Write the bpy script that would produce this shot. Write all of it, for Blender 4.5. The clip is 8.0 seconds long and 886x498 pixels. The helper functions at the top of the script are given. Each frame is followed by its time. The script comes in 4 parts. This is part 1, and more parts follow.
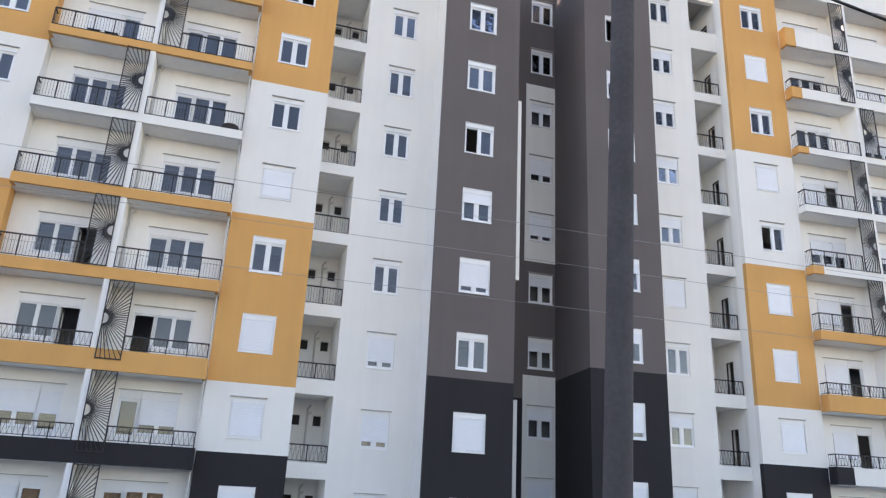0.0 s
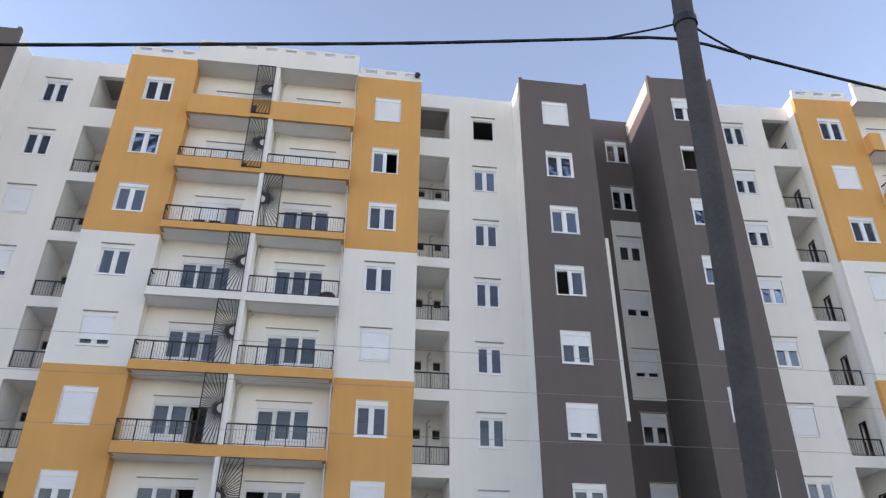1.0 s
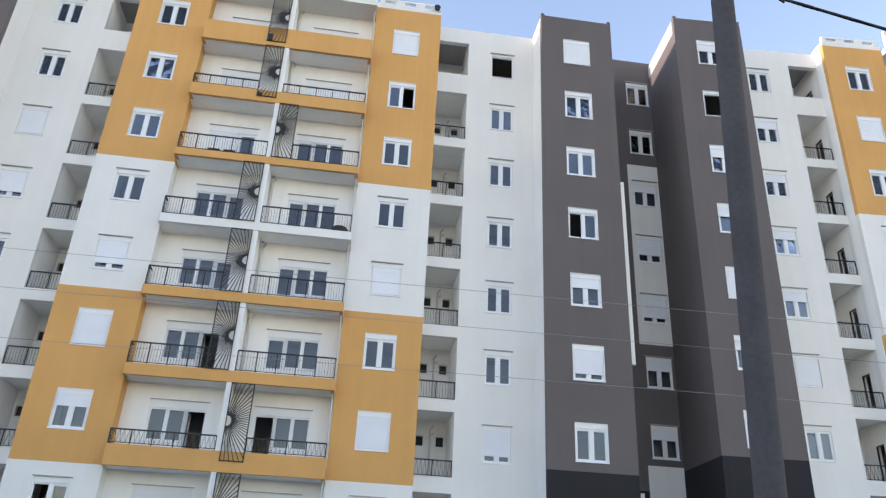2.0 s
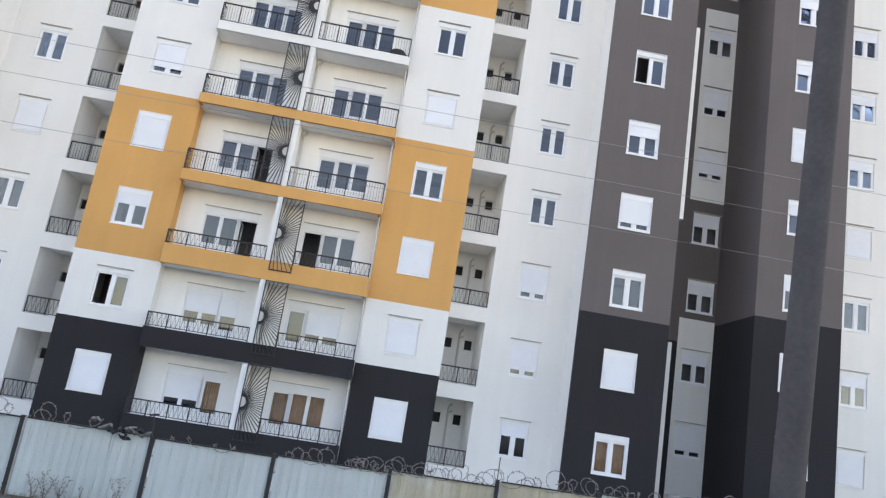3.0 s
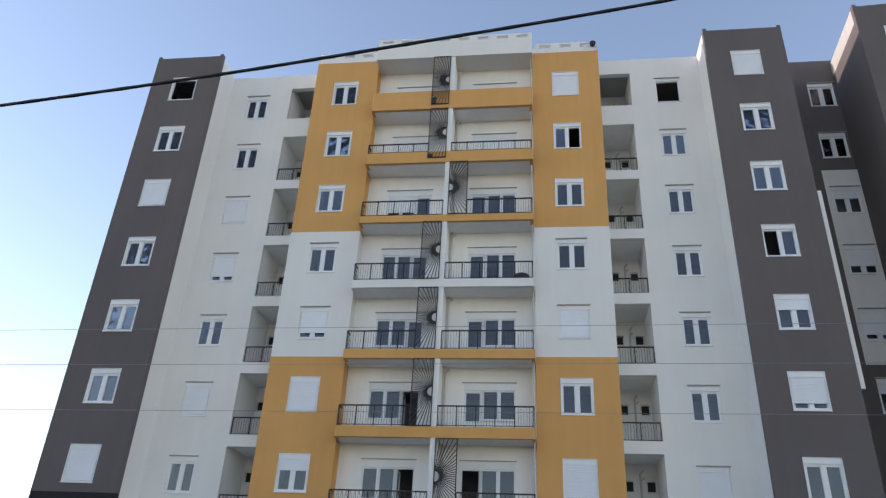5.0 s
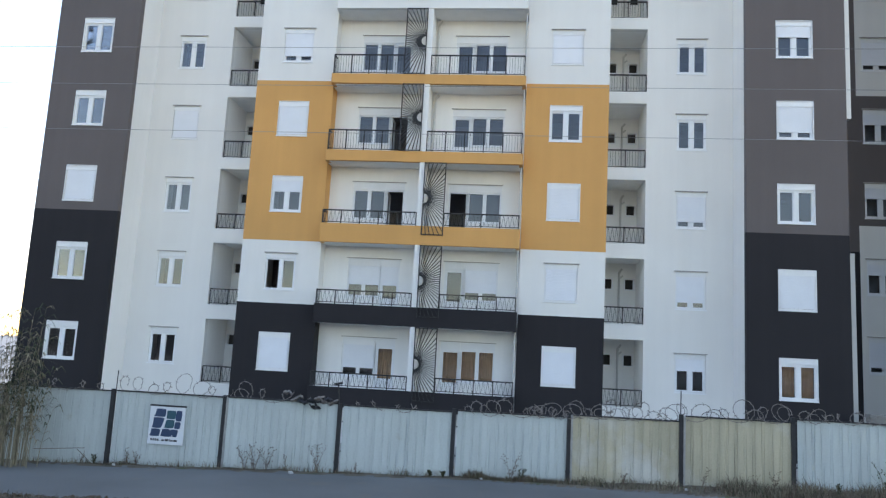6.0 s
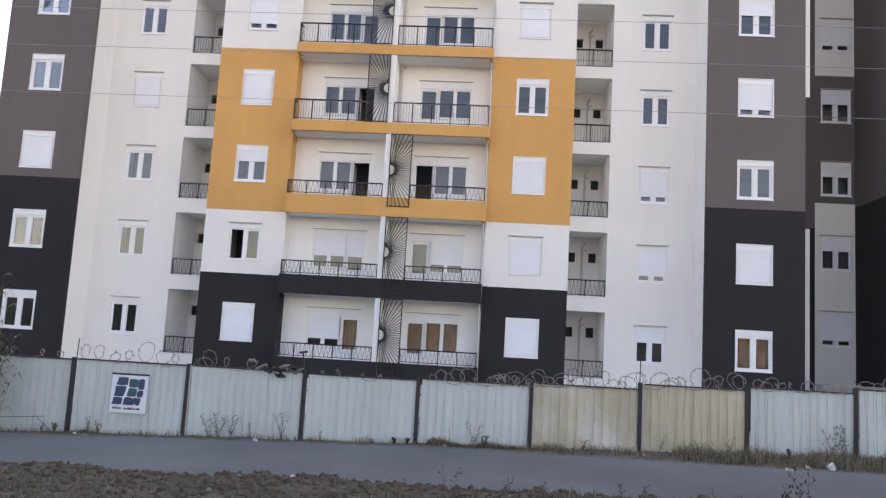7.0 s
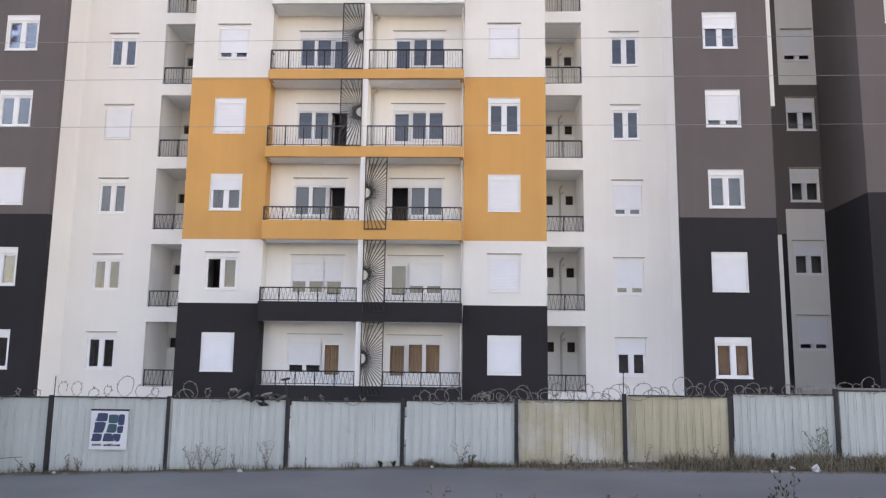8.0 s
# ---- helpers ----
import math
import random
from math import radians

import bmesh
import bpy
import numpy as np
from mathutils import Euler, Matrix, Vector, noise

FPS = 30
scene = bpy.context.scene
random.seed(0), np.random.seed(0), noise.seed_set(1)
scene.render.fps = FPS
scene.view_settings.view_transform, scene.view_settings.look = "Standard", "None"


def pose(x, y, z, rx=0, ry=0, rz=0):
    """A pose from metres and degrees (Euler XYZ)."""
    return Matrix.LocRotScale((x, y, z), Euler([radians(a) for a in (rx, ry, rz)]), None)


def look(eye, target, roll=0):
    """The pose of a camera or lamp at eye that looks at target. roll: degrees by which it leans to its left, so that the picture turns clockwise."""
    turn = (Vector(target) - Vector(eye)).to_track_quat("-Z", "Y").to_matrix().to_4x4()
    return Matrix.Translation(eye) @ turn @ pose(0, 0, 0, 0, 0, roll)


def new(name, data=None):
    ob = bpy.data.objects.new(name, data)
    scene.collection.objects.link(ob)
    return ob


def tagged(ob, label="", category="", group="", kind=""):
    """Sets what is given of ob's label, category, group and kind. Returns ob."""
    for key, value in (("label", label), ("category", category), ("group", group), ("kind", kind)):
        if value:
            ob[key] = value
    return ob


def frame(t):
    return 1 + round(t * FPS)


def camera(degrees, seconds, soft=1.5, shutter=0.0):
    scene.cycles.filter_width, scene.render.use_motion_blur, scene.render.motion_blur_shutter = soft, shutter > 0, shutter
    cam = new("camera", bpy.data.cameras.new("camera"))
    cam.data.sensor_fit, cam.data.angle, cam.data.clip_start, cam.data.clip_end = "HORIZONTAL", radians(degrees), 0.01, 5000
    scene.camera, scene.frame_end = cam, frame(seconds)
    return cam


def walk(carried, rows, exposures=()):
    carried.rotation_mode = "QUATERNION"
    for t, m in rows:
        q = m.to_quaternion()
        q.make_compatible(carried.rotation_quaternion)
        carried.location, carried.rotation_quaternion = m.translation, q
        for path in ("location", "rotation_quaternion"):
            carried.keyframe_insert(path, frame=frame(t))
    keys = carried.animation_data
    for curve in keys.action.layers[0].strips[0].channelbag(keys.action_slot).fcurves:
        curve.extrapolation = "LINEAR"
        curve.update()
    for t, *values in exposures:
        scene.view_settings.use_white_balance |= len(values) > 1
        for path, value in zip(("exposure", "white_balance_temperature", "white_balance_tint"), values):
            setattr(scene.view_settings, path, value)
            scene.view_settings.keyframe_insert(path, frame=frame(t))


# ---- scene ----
cam = camera(61.1, 8.0, soft=1.3)
PATH = [
    (0, (-0.419, -28.161, 3.607), (0.096, -26.343, 4.262), 2.9),
    (0.5, (-0.451, -28.155, 3.573), (-0.156, -26.332, 4.340), 2.0),
    (1, (-0.45, -28.091, 3.625), (-0.22, -26.38, 4.635), 0.3),
    (1.2, (-0.457, -28.092, 3.635), (-0.224, -26.407, 4.686), 1.0),
    (2.3, (-0.478, -28.08, 3.625), (-0.287, -26.21, 4.309), 4.6),
    (2.5, (-0.492, -28.083, 3.610), (-0.311, -26.168, 4.156), 6.4),
    (3, (-0.496, -28.08, 3.614), (-0.352, -26.134, 4.051), 9.2),
    (3.5, (-0.507, -28.107, 3.592), (-0.477, -26.182, 4.133), 8.4),
    (4, (-0.54, -28.134, 3.638), (-0.651, -26.297, 4.421), 2.2),
    (4.5, (-0.608, -28.111, 3.696), (-0.785, -26.374, 4.672), 1.8),
    (4.7, (-0.648, -28.085, 3.710), (-0.889, -26.388, 4.740), 2.7),
    (5.8, (-0.687, -27.979, 3.463), (-0.929, -26.03, 3.841), 2.8),
    (6, (-0.697, -27.969, 3.415), (-0.919, -26.002, 3.700), 3.1),
    (6.5, (-0.726, -27.974, 3.320), (-0.865, -25.984, 3.474), 3.7),
    (7, (-0.7, -28.048, 3.199), (-0.827, -26.066, 3.429), 3.3),
    (7.5, (-0.71, -28.06, 3.157), (-0.831, -26.084, 3.442), 1.8),
    (8, (-0.701, -28.079, 3.133), (-0.772, -26.101, 3.423), 0.7),
]
EXPOSURES = [
    (0.0, 1.95, 6590, 31), (0.5, 1.91, 6790, 30), (1.0, 1.61, 6640, 30), (1.2, 1.53, 6590, 29), (2.3, 2.03, 6490, 25), (2.5, 2.08, 6490, 24), (3.0, 2.17, 6840, 30), (3.5, 1.99, 7120, 33),
    (4.0, 1.58, 7040, 39), (4.5, 1.17, 6500, 27), (4.7, 1.17, 6450, 26), (5.8, 1.75, 6190, 24), (6.0, 1.84, 6290, 24), (6.5, 2.01, 6990, 36), (7.0, 2.01, 7190, 38), (8.0, 2.11, 7390, 38),
]
walk(cam, [(t, look(eye, target, roll)) for t, eye, target, roll in PATH], EXPOSURES)

# ---- world and sun: low evening sun beyond the block, which leaves its front in open shade ----
world = bpy.data.worlds.new("sky")
scene.world = world
world.use_nodes = True
wn = world.node_tree
sky = wn.nodes.new("ShaderNodeTexSky")
sky.sky_type = "NISHITA"
sky.sun_disc = False
sky.sun_elevation = radians(10)
sky.sun_rotation = radians(275)
sky.air_density, sky.dust_density, sky.ozone_density = 1.0, 0.06, 0.45
wn.nodes["Background"].inputs["Strength"].default_value = 0.15
wn.links.new(sky.outputs["Color"], wn.nodes["Background"].inputs["Color"])
sun = new("sun", bpy.data.lights.new("sun", "SUN"))
sun.data.energy, sun.data.angle, sun.data.color = 1.6, radians(1.0), (1.0, 0.86, 0.68)
sun.matrix_world = look((-97, 8.5, 17.2), (0, 0, 0))

# ---- materials ----
def material(name, color, rough=0.8, metal=0.0, vary=0.06, scale=0.6, fine=40.0, bump=0.15, streak=0.0, dirt=None, per_object=0.0, coat=0.0, gloss=0.5):
    """A surface with broad stains, fine grain and relief; streak adds runs that follow the rain."""
    m = bpy.data.materials.new(name)
    m.use_nodes = True
    nt = m.node_tree
    n, l = nt.nodes, nt.links
    b = n["Principled BSDF"]
    b.inputs["Roughness"].default_value = rough
    b.inputs["Metallic"].default_value = metal
    b.inputs["Coat Weight"].default_value = coat
    b.inputs["Specular IOR Level"].default_value = gloss
    tc = n.new("ShaderNodeTexCoord")
    geo = n.new("ShaderNodeNewGeometry")
    big = n.new("ShaderNodeTexNoise")
    big.inputs["Scale"].default_value, big.inputs["Detail"].default_value = scale, 6
    l.new(geo.outputs["Position"], big.inputs["Vector"])
    small = n.new("ShaderNodeTexNoise")
    small.inputs["Scale"].default_value, small.inputs["Detail"].default_value = fine, 3
    l.new(geo.outputs["Position"], small.inputs["Vector"])
    ramp = n.new("ShaderNodeMapRange")
    ramp.inputs["From Min"].default_value, ramp.inputs["From Max"].default_value = 0.3, 0.7
    ramp.inputs["To Min"].default_value, ramp.inputs["To Max"].default_value = 1 - vary, 1 + vary * 0.5
    l.new(big.outputs["Fac"], ramp.inputs["Value"])
    ramp2 = n.new("ShaderNodeMapRange")
    ramp2.inputs["From Min"].default_value, ramp2.inputs["From Max"].default_value = 0.3, 0.7
    ramp2.inputs["To Min"].default_value, ramp2.inputs["To Max"].default_value = 1 - vary * 0.7, 1 + vary * 0.5
    l.new(small.outputs["Fac"], ramp2.inputs["Value"])
    mul = n.new("ShaderNodeMath")
    mul.operation = "MULTIPLY"
    l.new(ramp.outputs["Result"], mul.inputs[0])
    l.new(ramp2.outputs["Result"], mul.inputs[1])
    out = mul.outputs[0]
    if streak:
        mp = n.new("ShaderNodeMapping")
        mp.inputs["Scale"].default_value = (3.0, 3.0, 0.12)
        l.new(geo.outputs["Position"], mp.inputs["Vector"])
        run = n.new("ShaderNodeTexNoise")
        run.inputs["Scale"].default_value, run.inputs["Detail"].default_value = 1.0, 5
        l.new(mp.outputs["Vector"], run.inputs["Vector"])
        r3 = n.new("ShaderNodeMapRange")
        r3.inputs["From Min"].default_value, r3.inputs["From Max"].default_value = 0.35, 0.7
        r3.inputs["To Min"].default_value, r3.inputs["To Max"].default_value = 1 - streak, 1.0
        l.new(run.outputs["Fac"], r3.inputs["Value"])
        mul2 = n.new("ShaderNodeMath")
        mul2.operation = "MULTIPLY"
        l.new(out, mul2.inputs[0])
        l.new(r3.outputs["Result"], mul2.inputs[1])
        out = mul2.outputs[0]
    if per_object:
        info = n.new("ShaderNodeObjectInfo")
        r4 = n.new("ShaderNodeMapRange")
        r4.inputs["To Min"].default_value, r4.inputs["To Max"].default_value = 1 - per_object, 1 + per_object * 0.3
        l.new(info.outputs["Random"], r4.inputs["Value"])
        mul3 = n.new("ShaderNodeMath")
        mul3.operation = "MULTIPLY"
        l.new(out, mul3.inputs[0])
        l.new(r4.outputs["Result"], mul3.inputs[1])
        out = mul3.outputs[0]
    base = n.new("ShaderNodeRGB")
    base.outputs[0].default_value = (*color, 1)
    tint = base.outputs[0]
    if dirt:
        dn = n.new("ShaderNodeTexNoise")
        dn.inputs["Scale"].default_value, dn.inputs["Detail"].default_value = dirt[1], 8
        l.new(geo.outputs["Position"], dn.inputs["Vector"])
        dr = n.new("ShaderNodeMapRange")
        dr.inputs["From Min"].default_value, dr.inputs["From Max"].default_value = dirt[2], dirt[2] + 0.15
        l.new(dn.outputs["Fac"], dr.inputs["Value"])
        mix = n.new("ShaderNodeMix")
        mix.data_type = "RGBA"
        mix.inputs[6].default_value = (*color, 1)
        mix.inputs[7].default_value = (*dirt[0], 1)
        l.new(dr.outputs["Result"], mix.inputs[0])
        tint = mix.outputs[2]
    vm = n.new("ShaderNodeVectorMath")
    vm.operation = "SCALE"
    l.new(tint, vm.inputs[0])
    l.new(out, vm.inputs["Scale"])
    l.new(vm.outputs[0], b.inputs["Base Color"])
    if bump:
        bp = n.new("ShaderNodeBump")
        bp.inputs["Strength"].default_value, bp.inputs["Distance"].default_value = bump, 0.01
        l.new(small.outputs["Fac"], bp.inputs["Height"])
        l.new(bp.outputs["Normal"], b.inputs["Normal"])
    return m


def glass_material(name, tint, gloss=0.03):
    """A window pane: clear tinted glass with a mirror sheen."""
    m = bpy.data.materials.new(name)
    m.use_nodes = True
    n, l = m.node_tree.nodes, m.node_tree.links
    n.remove(n["Principled BSDF"])
    clear, shine = n.new("ShaderNodeBsdfTransparent"), n.new("ShaderNodeBsdfGlossy")
    clear.inputs["Color"].default_value = (*tint, 1)
    shine.inputs["Roughness"].default_value = gloss
    shine.inputs["Color"].default_value = (0.94, 0.96, 1.0, 1)
    fr = n.new("ShaderNodeFresnel")
    fr.inputs["IOR"].default_value = 1.6
    geo, wob, bp = n.new("ShaderNodeNewGeometry"), n.new("ShaderNodeTexNoise"), n.new("ShaderNodeBump")
    wob.inputs["Scale"].default_value = 1.3
    bp.inputs["Strength"].default_value, bp.inputs["Distance"].default_value = 0.25, 0.02
    l.new(geo.outputs["Position"], wob.inputs["Vector"])
    l.new(wob.outputs["Fac"], bp.inputs["Height"])
    l.new(bp.outputs["Normal"], shine.inputs["Normal"])
    mix = n.new("ShaderNodeMixShader")
    l.new(fr.outputs["Fac"], mix.inputs["Fac"])
    l.new(clear.outputs[0], mix.inputs[1])
    l.new(shine.outputs[0], mix.inputs[2])
    l.new(mix.outputs[0], n["Material Output"].inputs["Surface"])
    return m


WHITE = material("white_plaster", (0.80, 0.785, 0.75), 0.85, vary=0.05, scale=0.35, fine=60, streak=0.03)
OCHRE = material("ochre_plaster", (0.69, 0.365, 0.115), 0.85, vary=0.07, scale=0.4, fine=60, streak=0.05)
CREAM = material("cream_plaster", (0.90, 0.89, 0.865), 0.85, vary=0.06, scale=0.5, fine=60, streak=0.04)
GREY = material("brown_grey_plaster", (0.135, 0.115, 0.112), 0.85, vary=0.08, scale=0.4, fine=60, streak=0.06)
BLACK = material("anthracite_plaster", (0.027, 0.025, 0.028), 0.85, gloss=0.3, vary=0.10, scale=0.4, fine=60, streak=0.08)
PALE = material("pale_plaster_and_sun_patch", (0.52, 0.51, 0.49), 0.85, vary=0.07, scale=0.5, fine=60, streak=0.10)
INNER = material("inner_wall", (0.30, 0.29, 0.285), 0.9, vary=0.1)
PVC = material("white_window_plastic", (0.82, 0.83, 0.84), 0.4, vary=0.03, scale=2, fine=20, bump=0.0, per_object=0.05)
SLAT = material("white_shutter_plastic", (0.80, 0.82, 0.86), 0.45, vary=0.03, scale=2, fine=30, bump=0.02, per_object=0.06)
GLASS = glass_material("window_glass", (0.84, 0.87, 0.90))
ROOM_SHADE = material("painted_room_shade", (0.035, 0.031, 0.030), 0.9, bump=0)
BROWN = material("dark_wooden_door", (0.05, 0.028, 0.018), 0.5, vary=0.2, scale=3)
IRON = material("dark_painted_iron", (0.014, 0.014, 0.016), 0.55, metal=0.0, vary=0.15, scale=3)
ROOF = material("roof_screed", (0.35, 0.34, 0.32), 0.9, vary=0.12)
# Gold that paints a low-sun reflection behind the first-floor panes.
GOLD_REFLECTION = material("painted_gold_reflection", (0.86, 0.53, 0.29), 0.9, vary=0.22, scale=5, fine=18, bump=0)
PIPE = material("pale_drain_pipe", (0.58, 0.57, 0.55), 0.5, vary=0.08)

# Grey that puts the shade under each ledge into its whole colour.
LEDGE = material("shade_grey_ledge", (0.42, 0.40, 0.38), 0.8, vary=0.15, scale=3)

# ---- mesh helpers ----
class Geo:
    """Collects boxes, bars and faces for one mesh."""

    def __init__(self):
        self.v, self.f, self.m = [], [], []

    def face(self, pts, mat=0):
        k = len(self.v)
        self.v += [tuple(p) for p in pts]
        self.f.append(tuple(range(k, k + len(pts))))
        self.m.append(mat)

    def box(self, x0, x1, y0, y1, z0, z1, mat=0):
        k = len(self.v)
        self.v += [(x, y, z) for z in (z0, z1) for y in (y0, y1) for x in (x0, x1)]
        for q in ((0, 2, 3, 1), (4, 5, 7, 6), (0, 1, 5, 4), (1, 3, 7, 5), (3, 2, 6, 7), (2, 0, 4, 6)):
            self.f.append(tuple(k + i for i in q))
            self.m.append(mat)

    def bar(self, a, b, r, sides=4, mat=0, r2=None):
        """A round or square rod from a to b."""
        a, b = Vector(a), Vector(b)
        d = (b - a).normalized()
        s = d.cross(Vector((0, 0, 1)) if abs(d.z) < 0.9 else Vector((0, 1, 0))).normalized()
        u = d.cross(s)
        k = len(self.v)
        for p, rad in ((a, r), (b, r if r2 is None else r2)):
            for i in range(sides):
                w = 2 * math.pi * (i + 0.5) / sides
                self.v.append(tuple(p + rad * (math.cos(w) * s + math.sin(w) * u)))
        for i in range(sides):
            j = (i + 1) % sides
            self.f.append((k + i, k + j, k + sides + j, k + sides + i))
            self.m.append(mat)
        self.f.append(tuple(k + i for i in reversed(range(sides))))
        self.f.append(tuple(k + sides + i for i in range(sides)))
        self.m += [mat, mat]

    def prism(self, outline, z0, z1, mat=0):
        """A plan outline (anticlockwise) pulled up from z0 to z1."""
        n = len(outline)
        self.face([(x, y, z1) for x, y in outline], mat)
        self.face([(x, y, z0) for x, y in reversed(outline)], mat)
        for i in range(n):
            (xa, ya), (xb, yb) = outline[i], outline[(i + 1) % n]
            self.face([(xa, ya, z0), (xb, yb, z0), (xb, yb, z1), (xa, ya, z1)], mat)

    def mesh(self, name, mats, smooth=False):
        me = bpy.data.meshes.new(name)
        me.from_pydata(self.v, [], self.f)
        for m in mats:
            me.materials.append(m)
        me.polygons.foreach_set("material_index", self.m)
        if smooth:
            me.polygons.foreach_set("use_smooth", [True] * len(self.f))
        me.update()
        return me


def part(name, mesh, parent, at=(0, 0, 0), label=""):
    ob = new(name, mesh)
    ob.parent = parent
    ob.location = at
    return tagged(ob, label)


def thing(name, label, category, m=None, group="", kind=""):
    ob = new(name)
    ob.empty_display_size = 0.2
    if m is not None:
        ob.matrix_basis = m
    return tagged(ob, label, category, group, kind)


def pierced(geo, u0, u1, z0, z1, v, thick, zones, holes, reveal=0):
    """A wall in the plane y = v that faces -y, with real openings; zones: (top, material slot) upwards."""
    us = sorted({u0, u1, *[h[i] for h in holes for i in (0, 1) if u0 < h[i] < u1]})
    zs = sorted({z0, z1, *[t for t, _ in zones if z0 < t < z1], *[h[i] for h in holes for i in (2, 3) if z0 < h[i] < z1]})

    def slot(z):
        for t, s in zones:
            if z < t:
                return s
        return zones[-1][1]

    for za, zb in zip(zs, zs[1:]):
        s = slot((za + zb) / 2)
        for ua, ub in zip(us, us[1:]):
            uc, zc = (ua + ub) / 2, (za + zb) / 2
            if any(h[0] < uc < h[1] and h[2] < zc < h[3] for h in holes):
                continue
            geo.face([(ua, v, za), (ub, v, za), (ub, v, zb), (ua, v, zb)], s)
            geo.face([(ub, v + thick, za), (ua, v + thick, za), (ua, v + thick, zb), (ub, v + thick, zb)], s)
    for a, b, c, d in holes:
        s = slot((c + d) / 2) if reveal is None else reveal
        w = v + thick
        geo.face([(a, v, c), (a, v, d), (a, w, d), (a, w, c)], s)
        geo.face([(b, v, d), (b, v, c), (b, w, c), (b, w, d)], s)
        geo.face([(a, v, d), (b, v, d), (b, w, d), (a, w, d)], s)
        geo.face([(b, v, c), (a, v, c), (a, w, c), (b, w, c)], s)
    s = slot(z1 - 0.01)
    geo.face([(u0, v, z1), (u1, v, z1), (u1, v + thick, z1), (u0, v + thick, z1)], s)
    for u, flip in ((u0, 1), (u1, 0)):
        for za, zb in zip(zs, zs[1:]):
            q = [(u, v, za), (u, v + thick, za), (u, v + thick, zb), (u, v, zb)]
            geo.face(q[::-1] if flip else q, slot((za + zb) / 2))


CACHE = {}


def cached(key, make):
    if key not in CACHE:
        CACHE[key] = make()
    return CACHE[key]


# ---- windows ----
def ring(g, x0, x1, z0, z1, b, y0, y1, mat=0):
    """One closed frame: border b round the opening between x0, x1, z0, z1."""
    k = len(g.v)
    for y in (y0, y1):
        g.v += [(x0, y, z0), (x1, y, z0), (x1, y, z1), (x0, y, z1), (x0 + b, y, z0 + b), (x1 - b, y, z0 + b), (x1 - b, y, z1 - b), (x0 + b, y, z1 - b)]
    for i in range(4):
        j = (i + 1) % 4
        for q in ((i, j, 4 + j, 4 + i), (8 + j, 8 + i, 12 + i, 12 + j), (j, i, 8 + i, 8 + j), (4 + i, 4 + j, 12 + j, 12 + i)):
            g.f.append(tuple(k + n for n in q))
            g.m.append(mat)


def one(name, mats, build):
    g = Geo()
    build(g)
    return g.mesh(name, mats)


def shutter_mesh(w, h):
    """Roller shutter: bowed slats with fine joints and a bottom bar."""
    g = Geo()
    n = max(2, round(h / 0.055))
    s = h / n
    prof = []
    for i in range(n):
        z = -i * s
        prof += [(0.004, z), (0.0, z - s * 0.12), (0.0, z - s * 0.88)]
    prof += [(0.004, -h), (-0.008, -h - 0.004), (-0.008, -h - 0.045), (0.016, -h - 0.045)]
    k = len(g.v)
    for y, z in prof:
        g.v += [(-w / 2, y, z), (w / 2, y, z)]
    for i in range(len(prof) - 1):
        g.f.append((k + 2 * i + 2, k + 2 * i + 3, k + 2 * i + 1, k + 2 * i))
        g.m.append(0)
    return g.mesh("shutter", [SLAT])


def pane_mesh(w, h):
    return one("pane", [GLASS], lambda g: g.box(-w / 2, w / 2, 0, 0.012, -h, 0))


def reflection_mesh(w, h):
    """Golden sheet in soft vertical folds, painting a warm reflection behind the glass."""
    g = Geo()
    n = 26
    xs = [(-w / 2 + w * i / n, 0.02 * math.sin(i * 1.9) + 0.012 * math.sin(i * 0.7)) for i in range(n + 1)]
    for (xa, ya), (xb, yb) in zip(xs, xs[1:]):
        g.face([(xa, ya, -h), (xb, yb, -h), (xb, yb, 0), (xa, ya, 0)])
    return g.mesh("curtain", [GOLD_REFLECTION], True)


SAY = {"w": "white two-leaf window with dark glass", "s": "white window with its roller shutter closed", "h": "white window with its roller shutter half lowered",
       "g": "white window with its roller shutter lowered to a narrow gap", "G": "white window with its roller shutter lowered to a gap", "o": "white sliding window with one leaf pushed open", "O": "white sliding window with one leaf pushed open",
       "d": "white window frame with an empty dark opening", "c": "white two-leaf window with a golden reflection painted behind the glass"}


